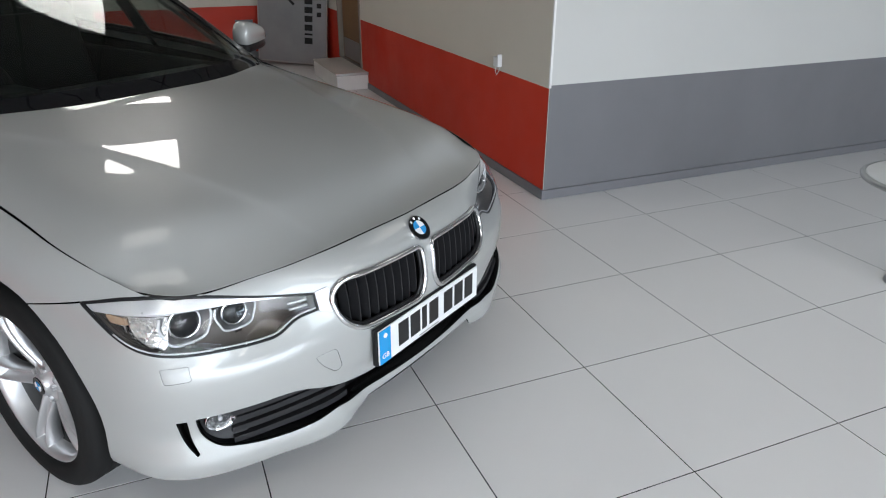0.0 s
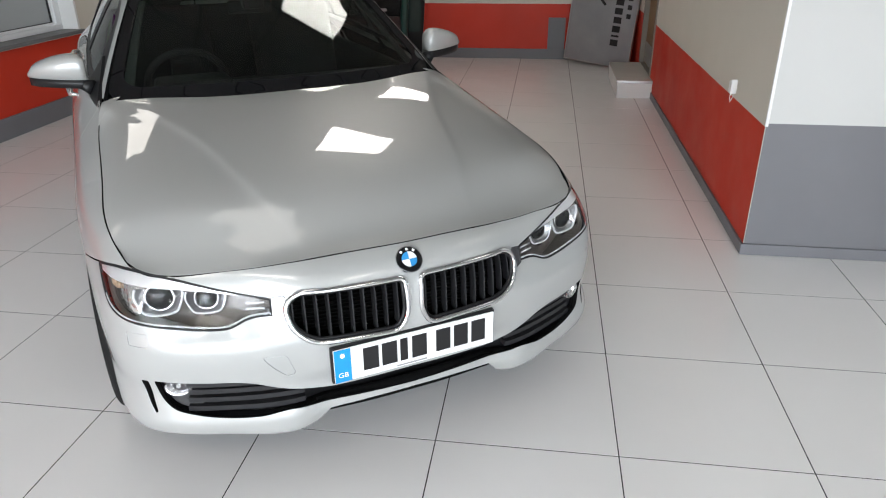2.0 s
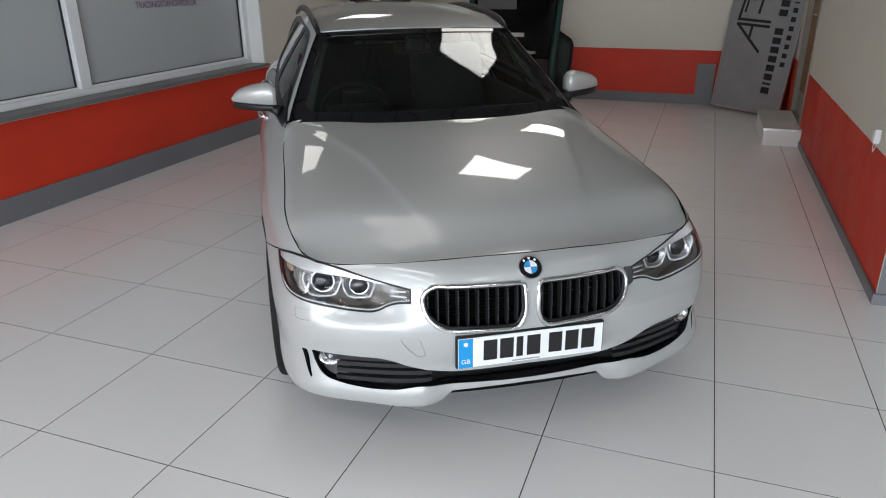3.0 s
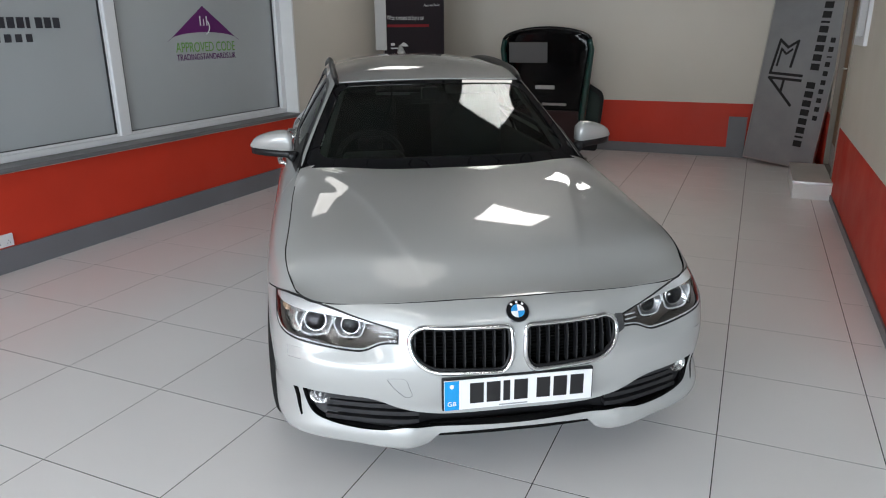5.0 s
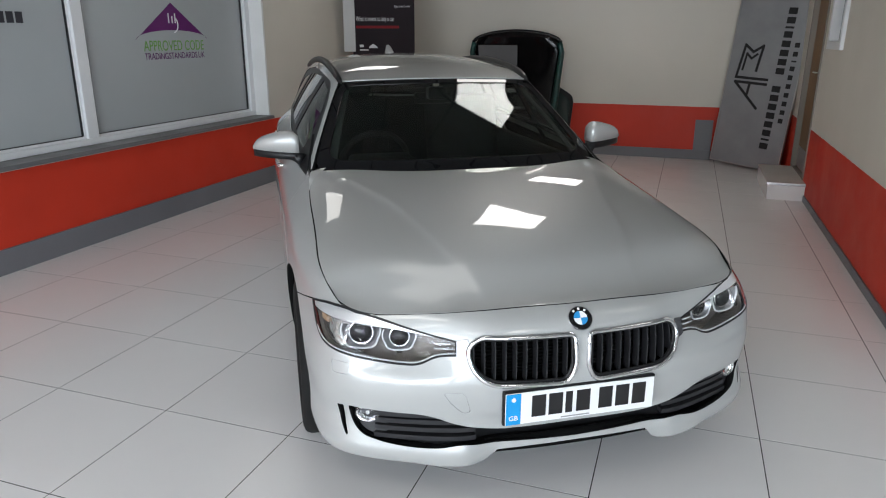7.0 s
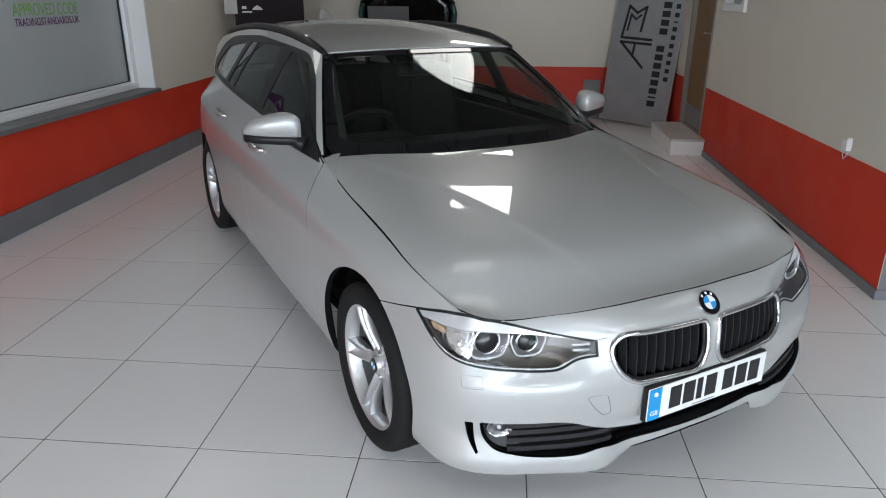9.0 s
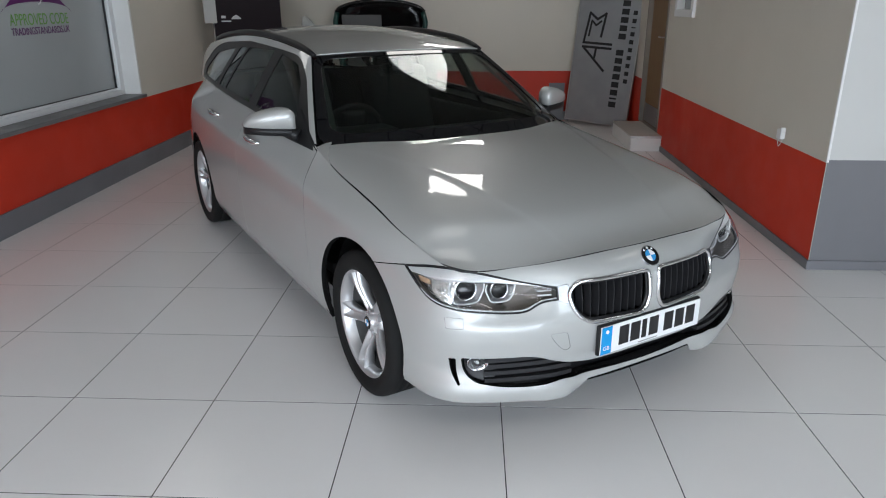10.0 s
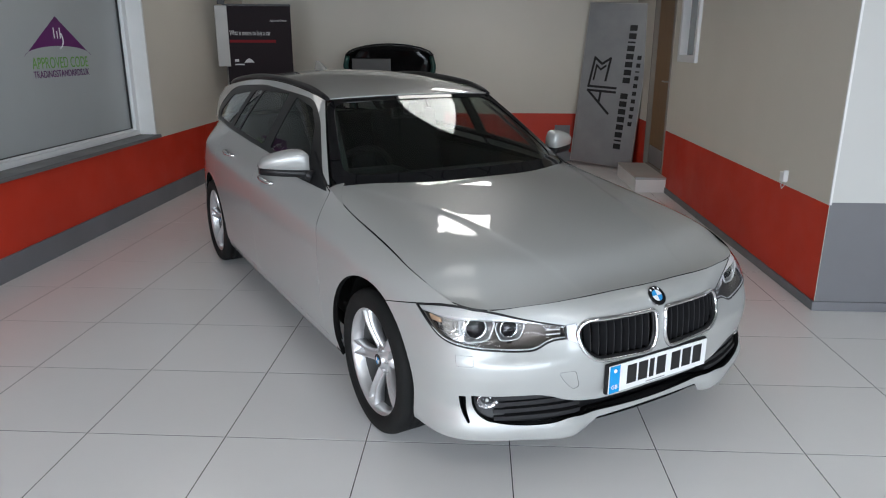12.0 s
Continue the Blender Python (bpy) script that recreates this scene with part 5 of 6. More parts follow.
wheel = build_wheel()
wheel.parent = car
wheel.matrix_basis = pose(0.76, AXLE - 0.016, WHEEL_Z, 20, 0, 0)
for m in (pose(-0.76, AXLE - 0.016, WHEEL_Z, 23, 0, 180), pose(0.757, AXLE_R, WHEEL_Z, 31, 0, 0), pose(-0.757, AXLE_R, WHEEL_Z, 14, 0, 180)):
    copy_thing(wheel, m).parent = car
for y in (AXLE, AXLE_R):
    for sign in (-1, 1):
        bm = bmesh.new()
        rings = [[bm.verts.new((sign * x, y + 0.385 * math.cos(a), WHEEL_Z + 0.385 * math.sin(a))) for a in np.linspace(radians(-8), radians(188), 24)] for x in (0.55, 0.80)]
        for i in range(23):
            bm.faces.new((rings[0][i], rings[0][i + 1], rings[1][i + 1], rings[1][i]))
        bm.faces.new(rings[0])
        part("wheel_arch_liner", bm, M_UNDER, car, "black arch liner")

# ---- cabin ----
part("cabin_floor", box(-0.74, 0.74, 0.55, 3.55, 0.3, 0.36, 0.01), M_DARK, car)
part("bulkhead", box(-0.7, 0.7, 0.5, 0.56, 0.3, 0.9, 0.01), M_UNDER, car)
bm = box(-0.70, 0.70, 0.56, 1.06, 0.62, 0.9, 0.05, segments=4)
box(-0.52, -0.18, 0.86, 1.08, 0.86, 0.935, 0.03, bm, 3)
part("dashboard", bm, M_DASH, car, "black soft dashboard", True)
for s in (-1, 1):
    part("door_card", box(s * 0.72 - 0.02, s * 0.72 + 0.02, 0.78, 2.5, 0.36, 0.9, 0.01), M_DARK, car)
    seat = part("front_seat", box(s * 0.37 - 0.25, s * 0.37 + 0.25, 1.35, 1.9, 0.45, 0.62, 0.06, segments=4), M_DARK, car, "dark cloth seat", True)
    part("backrest", box(-0.25, 0.25, -0.07, 0.07, 0, 0.6, 0.06, segments=4), M_DARK, seat, "", True, pose(s * 0.37, 1.88, 0.58, -18))
    part("headrest", box(-0.13, 0.13, -0.05, 0.05, 0, 0.18, 0.045, segments=4), M_DARK, seat, "", True, pose(s * 0.37, 2.08, 1.14, -10))
seat = part("rear_seat", box(-0.62, 0.62, 2.25, 2.75, 0.42, 0.6, 0.06, segments=4), M_DARK, car, "dark cloth bench", True)
part("backrest", box(-0.62, 0.62, -0.07, 0.07, 0, 0.55, 0.05, segments=4), M_DARK, seat, "", True, pose(0, 2.75, 0.55, -20))
bm = tube([(0.185 * math.cos(a), 0.185 * math.sin(a), 0) for a in np.linspace(0, 2 * math.pi, 32, endpoint=False)], 0.016, 8, closed=True)
wheel_m = pose(-0.36, 1.16, 0.87, -65)
sw = part("steering_wheel", bm, M_DASH, car, "black steering wheel", True, wheel_m)
bm = box(-0.17, 0.17, -0.02, 0.03, -0.02, 0.0, 0.008)
box(-0.07, 0.07, -0.16, 0.05, -0.03, 0.01, 0.02, bm)
part("steering_spokes", bm, M_DASH, sw)
part("interior_mirror", box(-0.11, 0.11, 1.25, 1.28, 1.17, 1.235, 0.012), M_TRIM, car)
part("inner_sensor_box", box(-0.05, 0.05, 1.15, 1.23, 1.2, 1.27, 0.012), M_TRIM, car)

# ---- ceiling lights ----
def lit_diffuser(name, strength):
    m = bpy.data.materials.new(name)
    m.use_nodes = True
    em = m.node_tree.nodes.new("ShaderNodeEmission")
    em.inputs["Color"].default_value, em.inputs["Strength"].default_value = (1.0, 0.985, 0.955, 1), strength
    m.node_tree.links.new(em.outputs[0], m.node_tree.nodes["Material Output"].inputs["Surface"])
    return m


M_LED = lit_diffuser("lit_diffuser", 5.7)
# one row and the wall side are set dimmer, by strength alone
M_LED_DIM = lit_diffuser("dimmed_diffuser", 2.1)
M_LED_FAINT = lit_diffuser("faint_diffuser", 1.5)


def ceiling_light(x, y, glow, state):
    e = empty("ceiling_light", pose(x, y, CEIL), "square white ceiling panel light, " + state, "ceiling light", "ceiling panel lights")
    bm = bmesh.new()
    for a in range(4):
        b2 = box(-0.3, 0.3, 0.288, 0.3, -0.012, 0.0)
        bmesh.ops.rotate(b2, verts=b2.verts[:], matrix=Matrix.Rotation(a * math.pi / 2, 3, "Z"))
        me = bpy.data.meshes.new("tmp")
        b2.to_mesh(me)
        bm.from_mesh(me)
        b2.free()
        bpy.data.meshes.remove(me)
    part("frame", bm, M_WHITE, e)
    part("diffuser", box(-0.288, 0.288, -0.288, 0.288, -0.008, -0.001), glow, e, "glowing white diffuser")


for y in (3.3, 0.9, -1.5, -3.9, -6.3):
    for x in (-4.4, -2.0, 0.4):
        if y < -0.5 or x < 0:
            ceiling_light(x, y, *((M_LED_FAINT, "glowing faintly") if y == -1.5 else (M_LED_DIM, "glowing dimly") if x < -4 else (M_LED, "switched on")))

# ---- frosted window on the west side ----
M_FROST = mat("frosted_film", (0.62, 0.66, 0.68), 0.35)
vary_color(M_FROST, (0.39, 0.42, 0.43), (0.45, 0.48, 0.49), 0.5)
GX = LEFT_X - 0.2
win = tagged(new("window_1"), "white framed window with frosted panes and lettering", "window", kind="structure")
bars = [(-3.35, -3.27), (-1.78, -1.64), (0.31, 0.42), (2.525, 2.61)]
for a, b in bars:
    part("window_frame", box(GX - 0.03, GX + 0.045, a, b, 0.765, WIN_Z1 - 0.06, 0.006), M_UPVC, win, "white plastic post")
part("window_frame", box(GX - 0.03, GX + 0.045, WIN_Y0, WIN_Y1, 0.715, 0.765, 0.006), M_UPVC, win, "white plastic rail")
part("window_frame", box(GX - 0.03, GX + 0.045, WIN_Y0, WIN_Y1, WIN_Z1 - 0.06, WIN_Z1, 0.006), M_UPVC, win, "white plastic rail")
for (_, a), (b, _) in zip(bars, bars[1:]):
    pane = part("pane", box(GX - 0.008, GX, a, b, 0.765, WIN_Z1 - 0.06), M_FROST, win, "frosted glass pane")
    bm = bmesh.new()
    for y0, y1, z0, z1 in ((a, b, 0.765, 0.785), (a, b, WIN_Z1 - 0.08, WIN_Z1 - 0.06), (a, a + 0.02, 0.785, WIN_Z1 - 0.08), (b - 0.02, b, 0.785, WIN_Z1 - 0.08)):
        box(GX, GX + 0.022, y0, y1, z0, z1, 0.004, bm)
    part("bead", bm, M_UPVC, pane)
    bm = bmesh.new()
    for y0, y1, z0, z1 in ((a + 0.02, b - 0.02, 0.785, 0.79), (a + 0.02, a + 0.025, 0.79, WIN_Z1 - 0.08), (b - 0.026, b - 0.02, 0.79, WIN_Z1 - 0.08)):
        box(GX, GX + 0.019, y0, y1, z0, z1, 0, bm)
    part("gasket", bm, M_BLACK, pane, "thin black rubber gasket")
part("window_sill", box(GX - 0.03, LEFT_X + 0.045, WIN_Y0 - 0.03, WIN_Y1 + 0.03, 0.682, 0.715, 0.008), M_SILL, win, "dark grey sill board")
for y in (WIN_Y0, WIN_Y1):
    part("reveal", box(LEFT_X - 0.16, LEFT_X + 0.003, y - 0.012, y + 0.012, 0.716, WIN_Z1), M_WHITE, win)
structure("wall_west_backing", box(LEFT_X - 0.42, LEFT_X - 0.31, FRONT_Y, BACK_Y, 0, CEIL), M_CEIL, "plain wall behind the frosted window", "wall")

M_PURPLE = mat("purple_film", (0.13, 0.012, 0.14), 0.4)
M_GREENFILM = mat("green_film", (0.2, 0.45, 0.1), 0.4)
M_DARKFILM = mat("dark_film", (0.035, 0.035, 0.045), 0.4)
ON_WEST = Matrix(((0, 0, 1, GX + 0.0025), (1, 0, 0, 0), (0, 1, 0, 0), (0, 0, 0, 1)))


def west(y, z, lift=0.0):
    return ON_WEST @ Matrix.Translation((y, z, lift))


dec = empty("window_sticker", west(1.462, 1.5), "purple roof-shaped sticker with green and purple lettering on the frosted pane", "sticker")
bm = bmesh.new()
strip = [[bm.verts.new((x, z, 0.0012)) for z in (0.085 * math.sqrt(max(0.0, 1 - (x / 0.478) ** 2)) - 0.004, 0.315 * (1 - abs(x) / 0.478))] for x in np.linspace(-0.476, 0.476, 41)]
for a, b in zip(strip, strip[1:]):
    bm.faces.new((a[0], b[0], b[1], a[1]))
part("roof_shape", bm, M_PURPLE, dec, "purple triangle with a curved foot")
for x, h in ((-0.045, 0.085), (0.0, 0.06), (0.04, 0.085)):
    part("mark", box(x - 0.008, x + 0.008, 0.14, 0.14 + h, 0.0013, 0.002), M_UPVC, dec)
part("swoosh", tube([(0.07 * math.sin(a) + 0.0, 0.13 - 0.07 * math.cos(a), 0.0016) for a in np.linspace(0.2, 2.4, 12)], 0.006, 6), M_UPVC, dec)
lettering("APPROVED CODE", 0.088, M_GREENFILM, dec, pose(0.01, -0.05, 0.0006), 0.80, "green capital letters")
lettering("TRADINGSTANDARDS.UK", 0.055, M_PURPLE, dec, pose(0.01, -0.138, 0.0006), 0.80, "purple capital letters")
dec2 = empty("window_lettering", west(-0.78, 1.6), "dark business lettering shown as plain bars on the frosted pane", "sticker")
for k in range(8):
    part("bar", box(0.655 - k * 0.072, 0.655 - k * 0.072 + (0.03 if k == 3 else 0.056), 0.02, 0.095, 0.0, 0.0012), M_DARKFILM, dec2)
for k in range(8):
    part("bar", box(-0.02 - k * 0.075, -0.02 - k * 0.075 + 0.056, 0.02, 0.095, 0.0, 0.0012), M_DARKFILM, dec2)
for k in range(10):
    part("bar", box(0.42 - k * 0.082, 0.42 - k * 0.082 + 0.05, -0.075, -0.02, 0.0, 0.0012), M_DARKFILM, dec2)

# ---- sockets ----
def double_socket(m, label):
    e = empty("wall_socket", m, label, "socket")
    part("plate", box(-0.074, 0.074, -0.044, 0.044, 0, 0.012, 0.004), M_UPVC, e)
    for x in (-0.036, 0.036):
        part("switch", box(x - 0.008, x + 0.008, 0.016, 0.032, 0.012, 0.017, 0.002), M_UPVC, e)
        bm = bmesh.new()
        for dx, dy, w in ((-0.011, -0.018, 0.003), (0.011, -0.018, 0.003), (0, 0.0, 0.003)):
            box(x + dx - w, x + dx + w, dy - 0.003, dy + 0.003, 0.0118, 0.0124, bm=bm)
        part("slots", bm, M_BLACK, e)


double_socket(Matrix(((0, 0, 1, LEFT_X), (1, 0, 0, -0.955), (0, 1, 0, 0.225), (0, 0, 0, 1))), "white double wall socket above the grey skirting")
e = empty("telephone_point", Matrix(((0, 0, -1, RIGHT_X), (-1, 0, 0, 0.46), (0, 1, 0, 0.732), (0, 0, 0, 1))), "white wall box with a small aerial and hanging wire", "wall box")
part("box", box(-0.05, 0.005, -0.035, 0.03, 0, 0.03, 0.004), M_UPVC, e)
part("aerial_plate", box(0.012, 0.03, -0.03, 0.048, 0.004, 0.036, 0.004), M_UPVC, e)
part("bracket", box(0.0, 0.02, -0.01, 0.01, 0, 0.012), M_UPVC, e)
part("wire", tube([(-0.03, -0.035, 0.015), (-0.035, -0.06, 0.02), (-0.015, -0.085, 0.02), (0.01, -0.06, 0.018), (0.018, -0.03, 0.012)], 0.0022, 6), M_UPVC, e, "thin white wire", True)

# ---- small window and door in the east wall ----
win = tagged(new("window_2"), "narrow white framed window with grey glass", "window", kind="structure")
for y0, y1, z0, z1 in ((2.74, 2.81, 1.43, 2.41), (3.29, 3.36, 1.43, 2.41), (2.81, 3.29, 1.43, 1.50), (2.81, 3.29, 2.34, 2.41)):
    part("window_frame", box(RIGHT_X - 0.03, RIGHT_X + 0.1, y0, y1, z0, z1, 0.004), M_UPVC, win)
part("pane", box(RIGHT_X + 0.05, RIGHT_X + 0.056, 2.80, 3.30, 1.49, 2.35), mat("grey_obscured_glass", (0.22, 0.24, 0.25), 0.25), win, "grey obscured glass")
M_OAK = mat("brown_door_veneer", (0.24, 0.135, 0.055), 0.45)


def wood_look(m, a, b):
    t, nodes, links, p = nodes_of(m)
    tc, mp, w = nodes.new("ShaderNodeTexCoord"), nodes.new("ShaderNodeMapping"), nodes.new("ShaderNodeTexNoise")
    mp.inputs["Scale"].default_value = (30, 30, 1.6)
    w.inputs["Scale"].default_value, w.inputs["Detail"].default_value = 1.5, 8
    mix = nodes.new("ShaderNodeMix")
    mix.data_type = "RGBA"
    mix.inputs[6].default_value, mix.inputs[7].default_value = (*a, 1), (*b, 1)
    links.new(tc.outputs["Object"], mp.inputs[0])
    links.new(mp.outputs[0], w.inputs["Vector"])
    links.new(w.outputs["Fac"], mix.inputs[0])
    links.new(mix.outputs[2], p.inputs["Base Color"])


wood_look(M_OAK, (0.16, 0.085, 0.03), (0.30, 0.17, 0.075))
M_STEEL = mat("brushed_steel", (0.5, 0.5, 0.5), 0.35, 1.0)
M_FRAMEGREY = paint("grey_brown_door_frame", (0.24, 0.21, 0.18), 0.5)
door = tagged(new("door_1"), "closed brown wooden door with a steel kick plate", "door", kind="structure")
part("door_leaf", box(RIGHT_X + 0.04, RIGHT_X + 0.085, 3.71, 4.53, 0.175, 2.11, 0.002), M_OAK, door, "brown veneered leaf")
for y0, y1 in ((3.66, 3.705), (4.535, 4.58)):
    part("door_frame", box(RIGHT_X - 0.012, RIGHT_X + 0.16, y0, y1, 0.17, 2.16, 0.003), M_FRAMEGREY, door)
part("door_frame", box(RIGHT_X - 0.012, RIGHT_X + 0.16, 3.705, 4.535, 2.115, 2.16, 0.003), M_FRAMEGREY, door)
part("threshold", box(RIGHT_X, RIGHT_X + 0.16, 3.66, 4.58, 0.0, 0.17), M_FRAMEGREY, door)
part("kick_plate", box(RIGHT_X + 0.037, RIGHT_X + 0.04, 3.74, 4.5, 0.185, 0.40), M_STEEL, door, "steel kick plate")
part("door_handle", tube([(RIGHT_X + 0.04, 3.80, 1.2), (RIGHT_X - 0.015, 3.80, 1.2), (RIGHT_X - 0.02, 3.82, 1.2), (RIGHT_X - 0.02, 3.92, 1.2)], 0.009, 8), M_STEEL, door, "steel lever handle", True)
structure("wall_room_beyond", box(RIGHT_X + 0.9, RIGHT_X + 0.95, 2.4, 5.2, 0, CEIL), M_CEIL, "plain wall of the room beyond", "wall")

# ---- step by the door ----
step = empty("door_step", pose(0, 0, 0), "low pale box step with a bright metal nosing by the door", "step")
M_STEP = paint("pale_laminate", (0.6, 0.57, 0.53), 0.4)
part("step_body", box(-0.172, RIGHT_X - 0.003, 3.45, 4.5, 0, 0.155, 0.003), M_WHITE, step, "white painted sides")
part("step_top", box(-0.178, RIGHT_X - 0.003, 3.444, 4.5, 0.155, 0.17, 0.002), M_STEP, step, "pale laminate tread")
part("nosing", box(-0.182, RIGHT_X - 0.003, 3.438, 3.446, 0.146, 0.173, 0.001), M_STEEL, step, "bright metal strip")

# ---- leaning sign board ----
M_ALU = mat("silver_grey_panel", (0.33, 0.34, 0.355), 0.35, 0.35)
vary_color(M_ALU, (0.30, 0.31, 0.325), (0.36, 0.37, 0.385), 3)
SW, SH = 0.88, 2.1
base_l, base_r = Vector((-0.655, 5.42, 0.0)), Vector((0.075, 4.93, 0.0))
ax = (base_r - base_l).normalized()
back = Vector((-ax.y, ax.x, 0))
up = (Vector((0, 0, 1)) + back * 0.072 + ax * 0.05).normalized()
ax = (ax - up * ax.dot(up)).normalized()
nz = ax.cross(up)
sm_ = Matrix((( ax.x, up.x, nz.x, base_l.x), (ax.y, up.y, nz.y, base_l.y), (ax.z, up.z, nz.z, 0.052), (0, 0, 0, 1)))
sign = empty("sign_board", sm_, "tall silver-grey sign board with black emblem leaning on the wall", "sign")
part("panel", box(0, SW, 0, SH, -0.035, 0, 0.003), M_ALU, sign, "silver-grey panel")
bm = bmesh.new()
for x0, x1, y0, y1 in ((-0.006, SW + 0.006, -0.004, 0.012), (-0.006, SW + 0.006, SH - 0.012, SH + 0.004), (-0.006, 0.006, 0.012, SH - 0.012), (SW - 0.006, SW + 0.006, 0.012, SH - 0.012)):
    box(x0, x1, y0, y1, -0.036, 0.002, bm=bm)
part("edge_trim", bm, M_STEEL, sign, "thin metal edge")


def stroke(points, w):
    """A flat bar along points, mitred by overlapping round joints."""
    bm = bmesh.new()
    for a, b in zip(points, points[1:]):
        a, b = Vector((*a, 0)), Vector((*b, 0))
        d = (b - a).normalized()
        n = Vector((-d.y, d.x, 0)) * w / 2
        q = [a - d * w * 0.4 + n, a - d * w * 0.4 - n, b + d * w * 0.4 - n, b + d * w * 0.4 + n]
        lo = [bm.verts.new(p + Vector((0, 0, 0.0005))) for p in q]
        hi = [bm.verts.new(p + Vector((0, 0, 0.003))) for p in q]
        bm.faces.new(lo[::-1]), bm.faces.new(hi)
        for i in range(4):
            bm.faces.new((lo[i], lo[(i + 1) % 4], hi[(i + 1) % 4], hi[i]))
    bmesh.ops.recalc_face_normals(bm, faces=bm.faces[:])
    return bm


emblem = part("emblem", stroke([(0.520, 1.025), (0.125, 1.025), (0.172, 1.400), (0.283, 1.325), (0.394, 1.400), (0.362, 1.115)], 0.03), M_INK, sign, "black line emblem")
part("emblem_line", stroke([(0.520, 0.972), (0.125, 0.972), (0.457, 0.688)], 0.03), M_INK, emblem)
part("emblem_line", stroke([(0.315, 0.972), (0.307, 0.845)], 0.03), M_INK, emblem)
part("emblem_line", stroke([(0.188, 1.115), (0.208, 1.302), (0.275, 1.250), (0.338, 1.302)], 0.025), M_INK, emblem)
v = 0.24
for k in range(17):
    h = 0.022 if k in (1, 14) else 0.07
    if k != 8:
        part("bar", box(0.60, 0.70, v, v + h, 0.0005, 0.0022), M_INK, sign)
    v += h + 0.031
v = 0.56
for k in range(10):
    h = 0.016 if k == 7 else 0.052
    part("bar", box(0.755, 0.81, v, v + h, 0.0005, 0.0022), M_INK, sign)
    v += h + 0.046

# ---- roller banner and leaflet stand in the back corner ----
M_BANNER = mat("dark_banner_print", (0.016, 0.011, 0.014), 0.65, Specular_IOR_Level=0.15)
M_BANNERRED = mat("banner_red", (0.16, 0.010, 0.014), 0.6, Specular_IOR_Level=0.15)
M_PRINT = mat("pale_print", (0.55, 0.55, 0.55), 0.5)
ban = empty("roller_banner", pose(-4.62, 4.3, 0, 0, 0, 12), "dark roller banner with white and red print on a silver base", "banner")
part("banner_sheet", box(-0.39, 0.39, -0.002, 0.002, 0.06, 2.04), M_BANNER, ban, "dark printed sheet")
part("top_rail", box(-0.395, 0.395, -0.012, 0.012, 2.035, 2.06, 0.004), M_BLACK, ban)
part("banner_base", box(-0.42, 0.42, -0.1, 0.1, 0, 0.06, 0.01), M_STEEL, ban, "silver base")
lettering("What it means to buy a car", 0.075, M_PRINT, ban, pose(-0.10, -0.003, 1.722, 90), 0.48, "white headline")
lettering("Approved Dealer", 0.035, M_PRINT, ban, pose(0.24, -0.003, 1.87, 90), 0.2)
part("red_line", box(-0.34, 0.20, -0.0035, -0.002, 1.618, 1.650), M_BANNERRED, ban, "dark red text line")
part("mark", prism([(-0.06, 0), (0.06, 0), (0.035, 0.03), (0, 0.05), (-0.035, 0.03)], 0.001), M_PRINT, ban, "", False, pose(-0.13, -0.0025, 1.385, 90))
part("mark", box(-0.30, -0.25, -0.0035, -0.002, 1.395, 1.425), M_PRINT, ban)
part("mark", box(-0.30, -0.19, -0.0035, -0.002, 1.355, 1.370), M_PRINT, ban)
for k in range(4):
    part("bar", box(-0.3, 0.28 - 0.06 * (k % 2), -0.0035, -0.002, 1.16 - 0.06 * k, 1.178 - 0.06 * k), mat("dim_print", (0.12, 0.12, 0.12), 0.5), ban)
lf = empty("leaflet_stand", pose(-5.03, 4.2, 0, 0, 0, 25), "pale grey board on a thin steel pole stand", "stand")
part("board", box(-0.07, 0.07, -0.02, 0.005, 1.34, 2.04, 0.004), paint("pale_grey_board", (0.42, 0.42, 0.41), 0.5), lf, "pale grey board")
part("pole", tube([(0.03, 0.01, 0.02), (0.03, 0.01, 1.4)], 0.011, 8), M_STEEL, lf, "", True)
part("foot", box(-0.14, 0.14, -0.14, 0.14, 0, 0.02, 0.008), M_STEEL, lf)
part("clip", box(-0.03, 0.05, -0.025, 0.01, 2.05, 2.11, 0.004), M_BLACK, lf)

# ---- green tailgate leaning on the back wall ----
M_GREEN = mat("dark_green_car_paint", (0.004, 0.05, 0.042), 0.3, 0.4, Coat_Weight=1.0, Coat_Roughness=0.03)
tg = empty("car_tailgate", pose(-3.15, 5.36, 0, 6.5, 0, 0), "dark green car tailgate with black glass leaning on the back wall", "tailgate")


def tailgate_half(z):
    return float(np.interp(z, [0, 0.15, 0.5, 0.9, 1.3, 1.42, 1.5], [0.46, 0.49, 0.5, 0.55, 0.6, 0.57, 0.45]))


zs = np.linspace(0.0, 1.5, 31)
TALL = 1.03
bm = bmesh.new()
rows = []
for z in zs:
    h = tailgate_half(z)
    row = []
    for s in np.linspace(-1, 1, 25):
        crown = 0.05 * (1 - (s) ** 2)
        top_ = 0.06 * (1 - s**2) if z > 1.4 else 0
        row.append(bm.verts.new((s * h, 0.02 - crown * 0.2 + 0.05 * abs(s) ** 6, (z + top_ * (z - 1.4) / 0.1 if z > 1.4 else z) * TALL)))
    rows.append(row)
for a, b in zip(rows, rows[1:]):
    for i in range(24):
        bm.faces.new((a[i], a[i + 1], b[i + 1], b[i]))
bmesh.ops.solidify(bm, geom=bm.faces[:], thickness=0.03)
part("inner_panel", bm, M_GLOSSBLACK, tg, "black glossy inside and glass", True)
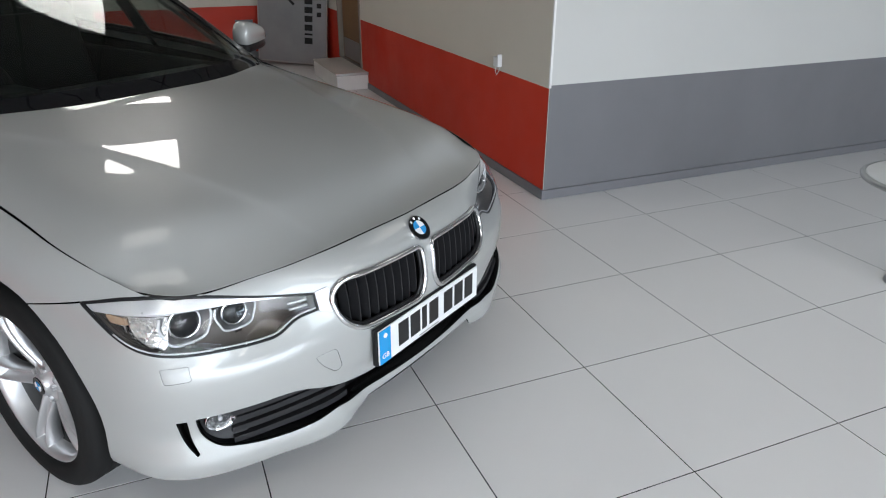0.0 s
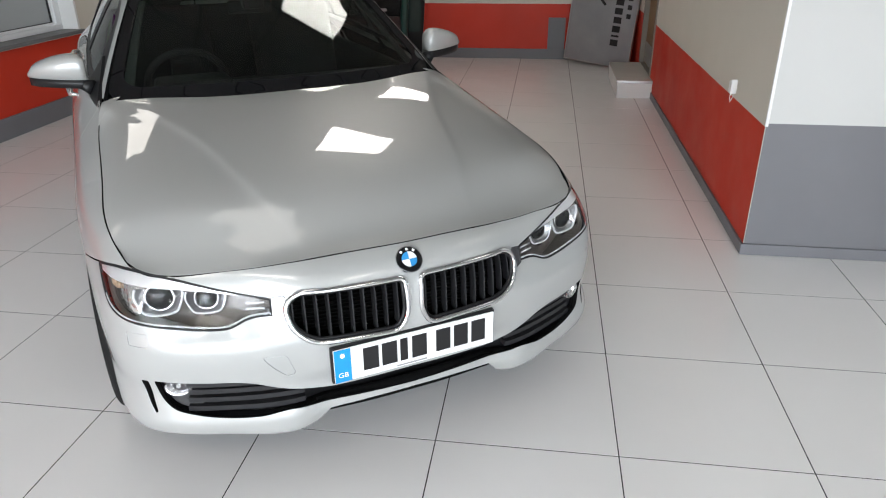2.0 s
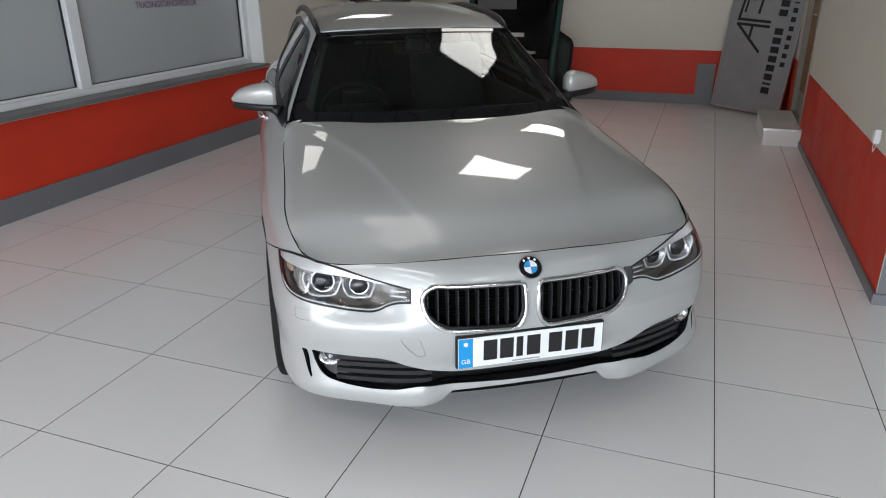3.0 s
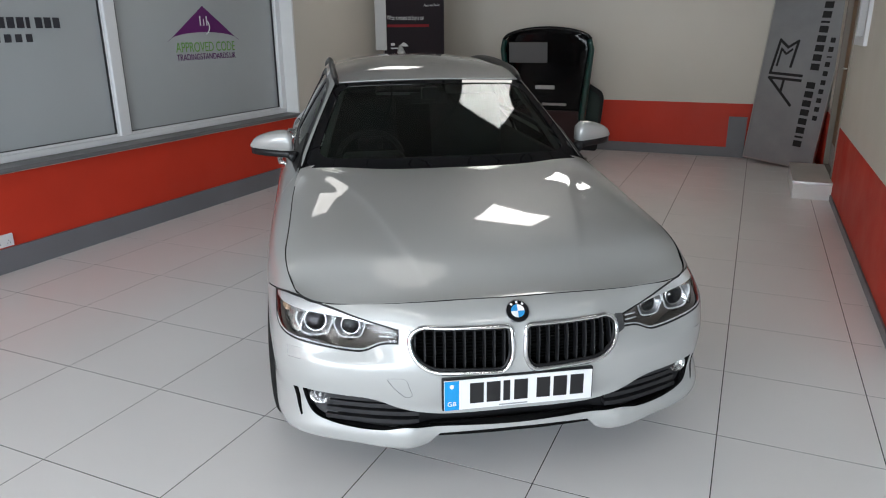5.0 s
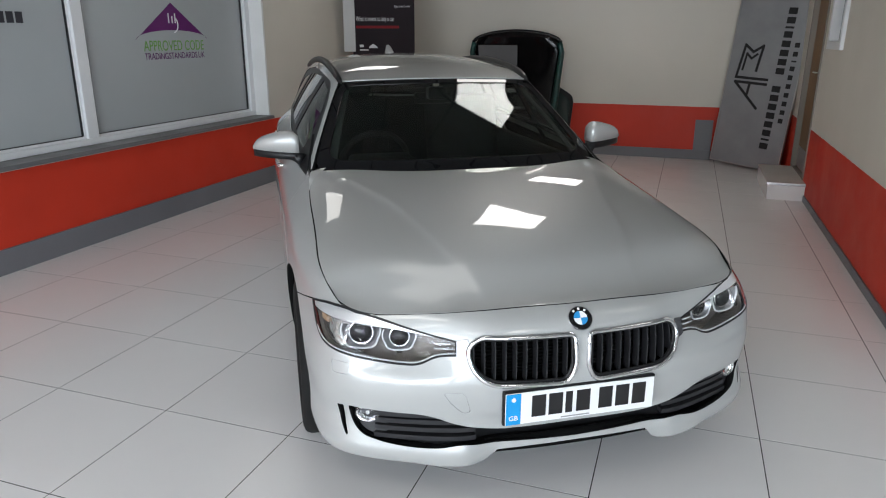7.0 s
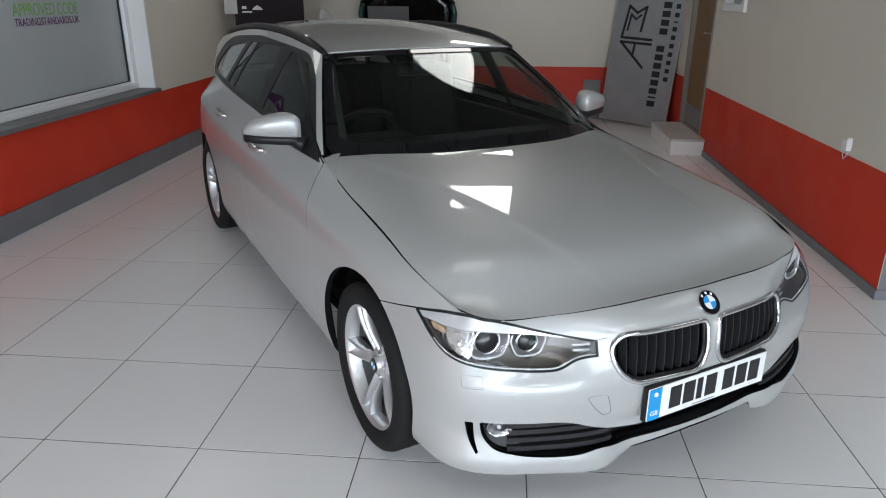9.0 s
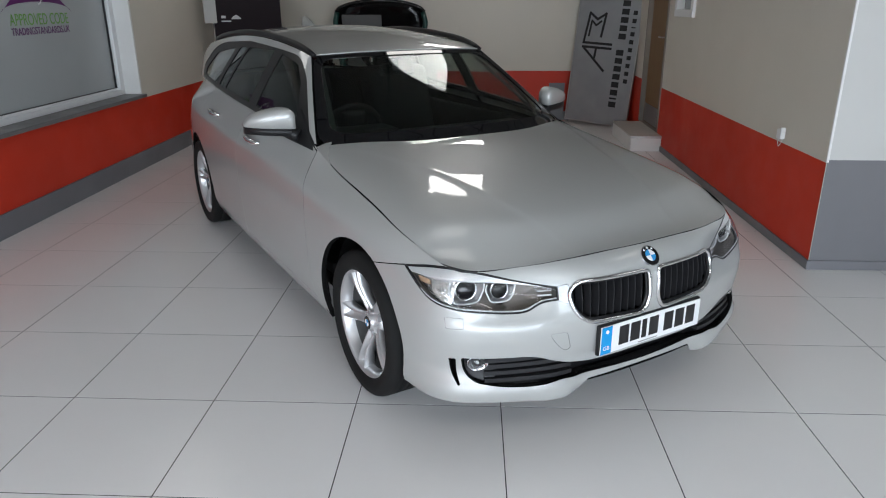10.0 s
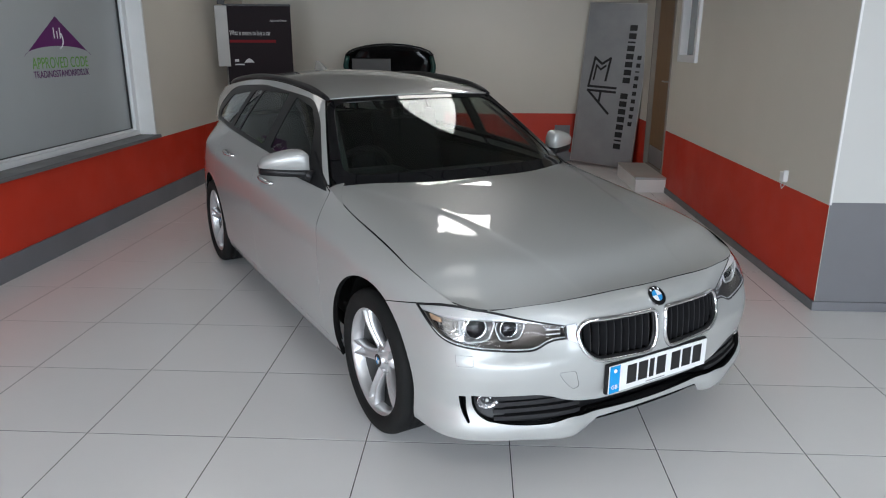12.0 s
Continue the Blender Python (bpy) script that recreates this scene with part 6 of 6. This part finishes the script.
for s in (-1, 1):
    pts = [(s * (tailgate_half(z) - 0.01), -0.01, z * TALL) for z in np.linspace(0.05, 1.42, 24)]
    part("side_rim", tube(pts, [0.05 - 0.018 * abs(k - 8) / 16 for k in range(24)], 12), M_GREEN, tg, "dark green painted side", True)
pts = [(x, 0.0, 0.043 + 1.42 + 0.14 * (1 - (x / 0.58) ** 2) ** 0.6 if abs(x) < 0.58 else 1.463) for x in np.linspace(-0.58, 0.58, 25)]
part("top_rim", tube(pts, 0.022, 10), M_GLOSSBLACK, tg, "", True)
# no real sticker: the sheen on the black glass, put in as a grey sheet
part("sticker", box(-0.5, 0.02, -0.03, -0.027, 1.17, 1.43), mat("grey_glass_sheen", (0.12, 0.125, 0.13), 0.2), tg, "grey patch painted as sheen on the glass")
part("lower_trim", box(-0.05, 0.28, -0.045, -0.01, 0.615, 0.65, 0.012), M_STEEL, tg)
part("lower_panel", box(-0.44, 0.44, -0.03, 0.0, 0.06, 0.55, 0.02), mat("dark_red_lining", (0.03, 0.008, 0.008), 0.4), tg)
part("plug", box(-0.14, 0.12, -0.034, -0.03, 0.83, 0.88), M_PRINT, tg)
sg = empty("side_glass", pose(-2.58, 5.50, 0, 6, 0, 0), "small black framed car window leaning beside the tailgate", "car window")
bm = prism(rounded([(-0.16, 0.0), (0.1, 0.0), (0.17, 0.72), (0.14, 0.80), (-0.12, 0.96), (-0.16, 0.92)], 0.05), 0.02)
part("frame", bm, M_TRIM, sg, "", False, pose(0, 0.0, 0.0, 90))
bm = prism(rounded([(-0.12, 0.35), (0.1, 0.35), (0.13, 0.69), (0.1, 0.76), (-0.12, 0.89)], 0.05), 0.008)
part("glass", bm, mat("green_tint_glass", (0.03, 0.045, 0.042), 0.1), sg, "dark green tinted glass", False, pose(0, -0.021, 0.0, 90))
part("black_pad", box(-2.75, -2.45, 4.55, 4.75, 0, 0.035, 0.012), M_BLACK, None)
tagged(bpy.data.objects["black_pad"], "flat black rubber pad lying on the tiles", "pad")

# ---- round table ----
tb = empty("round_table", pose(1.178, -1.80, 0), "small round white table with a chrome rim on a stem", "table")
part("table_top", revolve([(0.0, 0.485), (0.29, 0.485), (0.3, 0.492), (0.3, 0.503), (0.29, 0.51), (0.0, 0.51)], n=48), M_WHITE, tb, "white printed top", False, pose(0, 0, 0, 0, -90, 0))
part("rim", tube([(0.302 * math.cos(a), 0.302 * math.sin(a), 0.497) for a in np.linspace(0, 2 * math.pi, 48, endpoint=False)], 0.014, 8, closed=True), M_STEEL, tb, "chrome rim", True)
part("stem", tube([(0, 0, 0.02), (0, 0, 0.49)], 0.03, 16), M_STEEL, tb, "", True)
part("foot", revolve([(0.0, 0.0), (0.11, 0.0), (0.11, 0.008), (0.04, 0.03), (0.0, 0.03)], n=40), M_STEEL, tb, "round steel foot", True, pose(0, 0, 0, 0, -90, 0))
st = empty("desk_stand", pose(1.13, -1.74, 0.511), "small black stand on the white table top", "stand")
part("base", box(-0.05, 0.05, -0.05, 0.05, 0, 0.012, 0.004), M_BLACK, st)
part("holder", box(-0.06, 0.06, -0.01, 0.01, 0.012, 0.1, 0.004), M_BLACK, st)
pl = empty("leaflet", pose(1.05, -1.90, 0.511, 0, 0, 30), "white leaflet with grey lines on the table", "leaflet")
part("sheet", box(-0.07, 0.07, -0.05, 0.05, 0, 0.002), M_PLATE, pl)
for k in range(3):
    part("bar", box(-0.05, 0.045 - 0.02 * k, -0.03 + 0.025 * k, -0.022 + 0.025 * k, 0.002, 0.0026), M_SKIRT, pl)

# ---- floor tiles, last ----
floor = structure("floor", box(LEFT_X, EAST_X, FRONT_Y, BACK_Y, -0.12, -0.0006), M_GROUT, "large pale porcelain floor tiles with dark joints", "floor")


def tile_mesh(w, d):
    bm = bmesh.new()
    g, b = 0.002, 0.0003
    vs = []
    for z, k in ((-0.012, 0), (-b, 0), (0, b)):
        vs.append([bm.verts.new((x, y, z)) for x, y in ((g + k, g + k), (w - g - k, g + k), (w - g - k, d - g - k), (g + k, d - g - k))])
    for lo, hi in zip(vs, vs[1:]):
        for i in range(4):
            bm.faces.new((lo[i], lo[(i + 1) % 4], hi[(i + 1) % 4], hi[i]))
    bm.faces.new(vs[-1])
    return mesh_of("tile", bm, M_TILE)


TILE_SIZE = 0.6
tile_full = tile_mesh(TILE_SIZE, TILE_SIZE)
rest = bmesh.new()
for i in range(-9, 11):
    for j in range(-14, 10):
        x0, y0 = max(i * TILE_SIZE, LEFT_X), max(j * TILE_SIZE, FRONT_Y)
        x1, y1 = min((i + 1) * TILE_SIZE, EAST_X), min((j + 1) * TILE_SIZE, BACK_Y)
        if x1 - x0 < 0.01 or y1 - y0 < 0.01 or (x0 > RIGHT_X and y0 > GREY_Y):
            continue
        whole = x1 - x0 > 0.599 and y1 - y0 > 0.599
        if -6 <= j <= 9 and i <= 4:
            ob = new("tile", tile_full if whole else tile_mesh(x1 - x0, y1 - y0))
            ob.location, ob.parent = (x0, y0, 0), floor
        else:
            me = tile_mesh(x1 - x0, y1 - y0)
            me.transform(Matrix.Translation((x0, y0, 0)))
            rest.from_mesh(me)
            bpy.data.meshes.remove(me)
tagged(part("outer_tiles", rest, M_TILE, floor), kind="stuff")
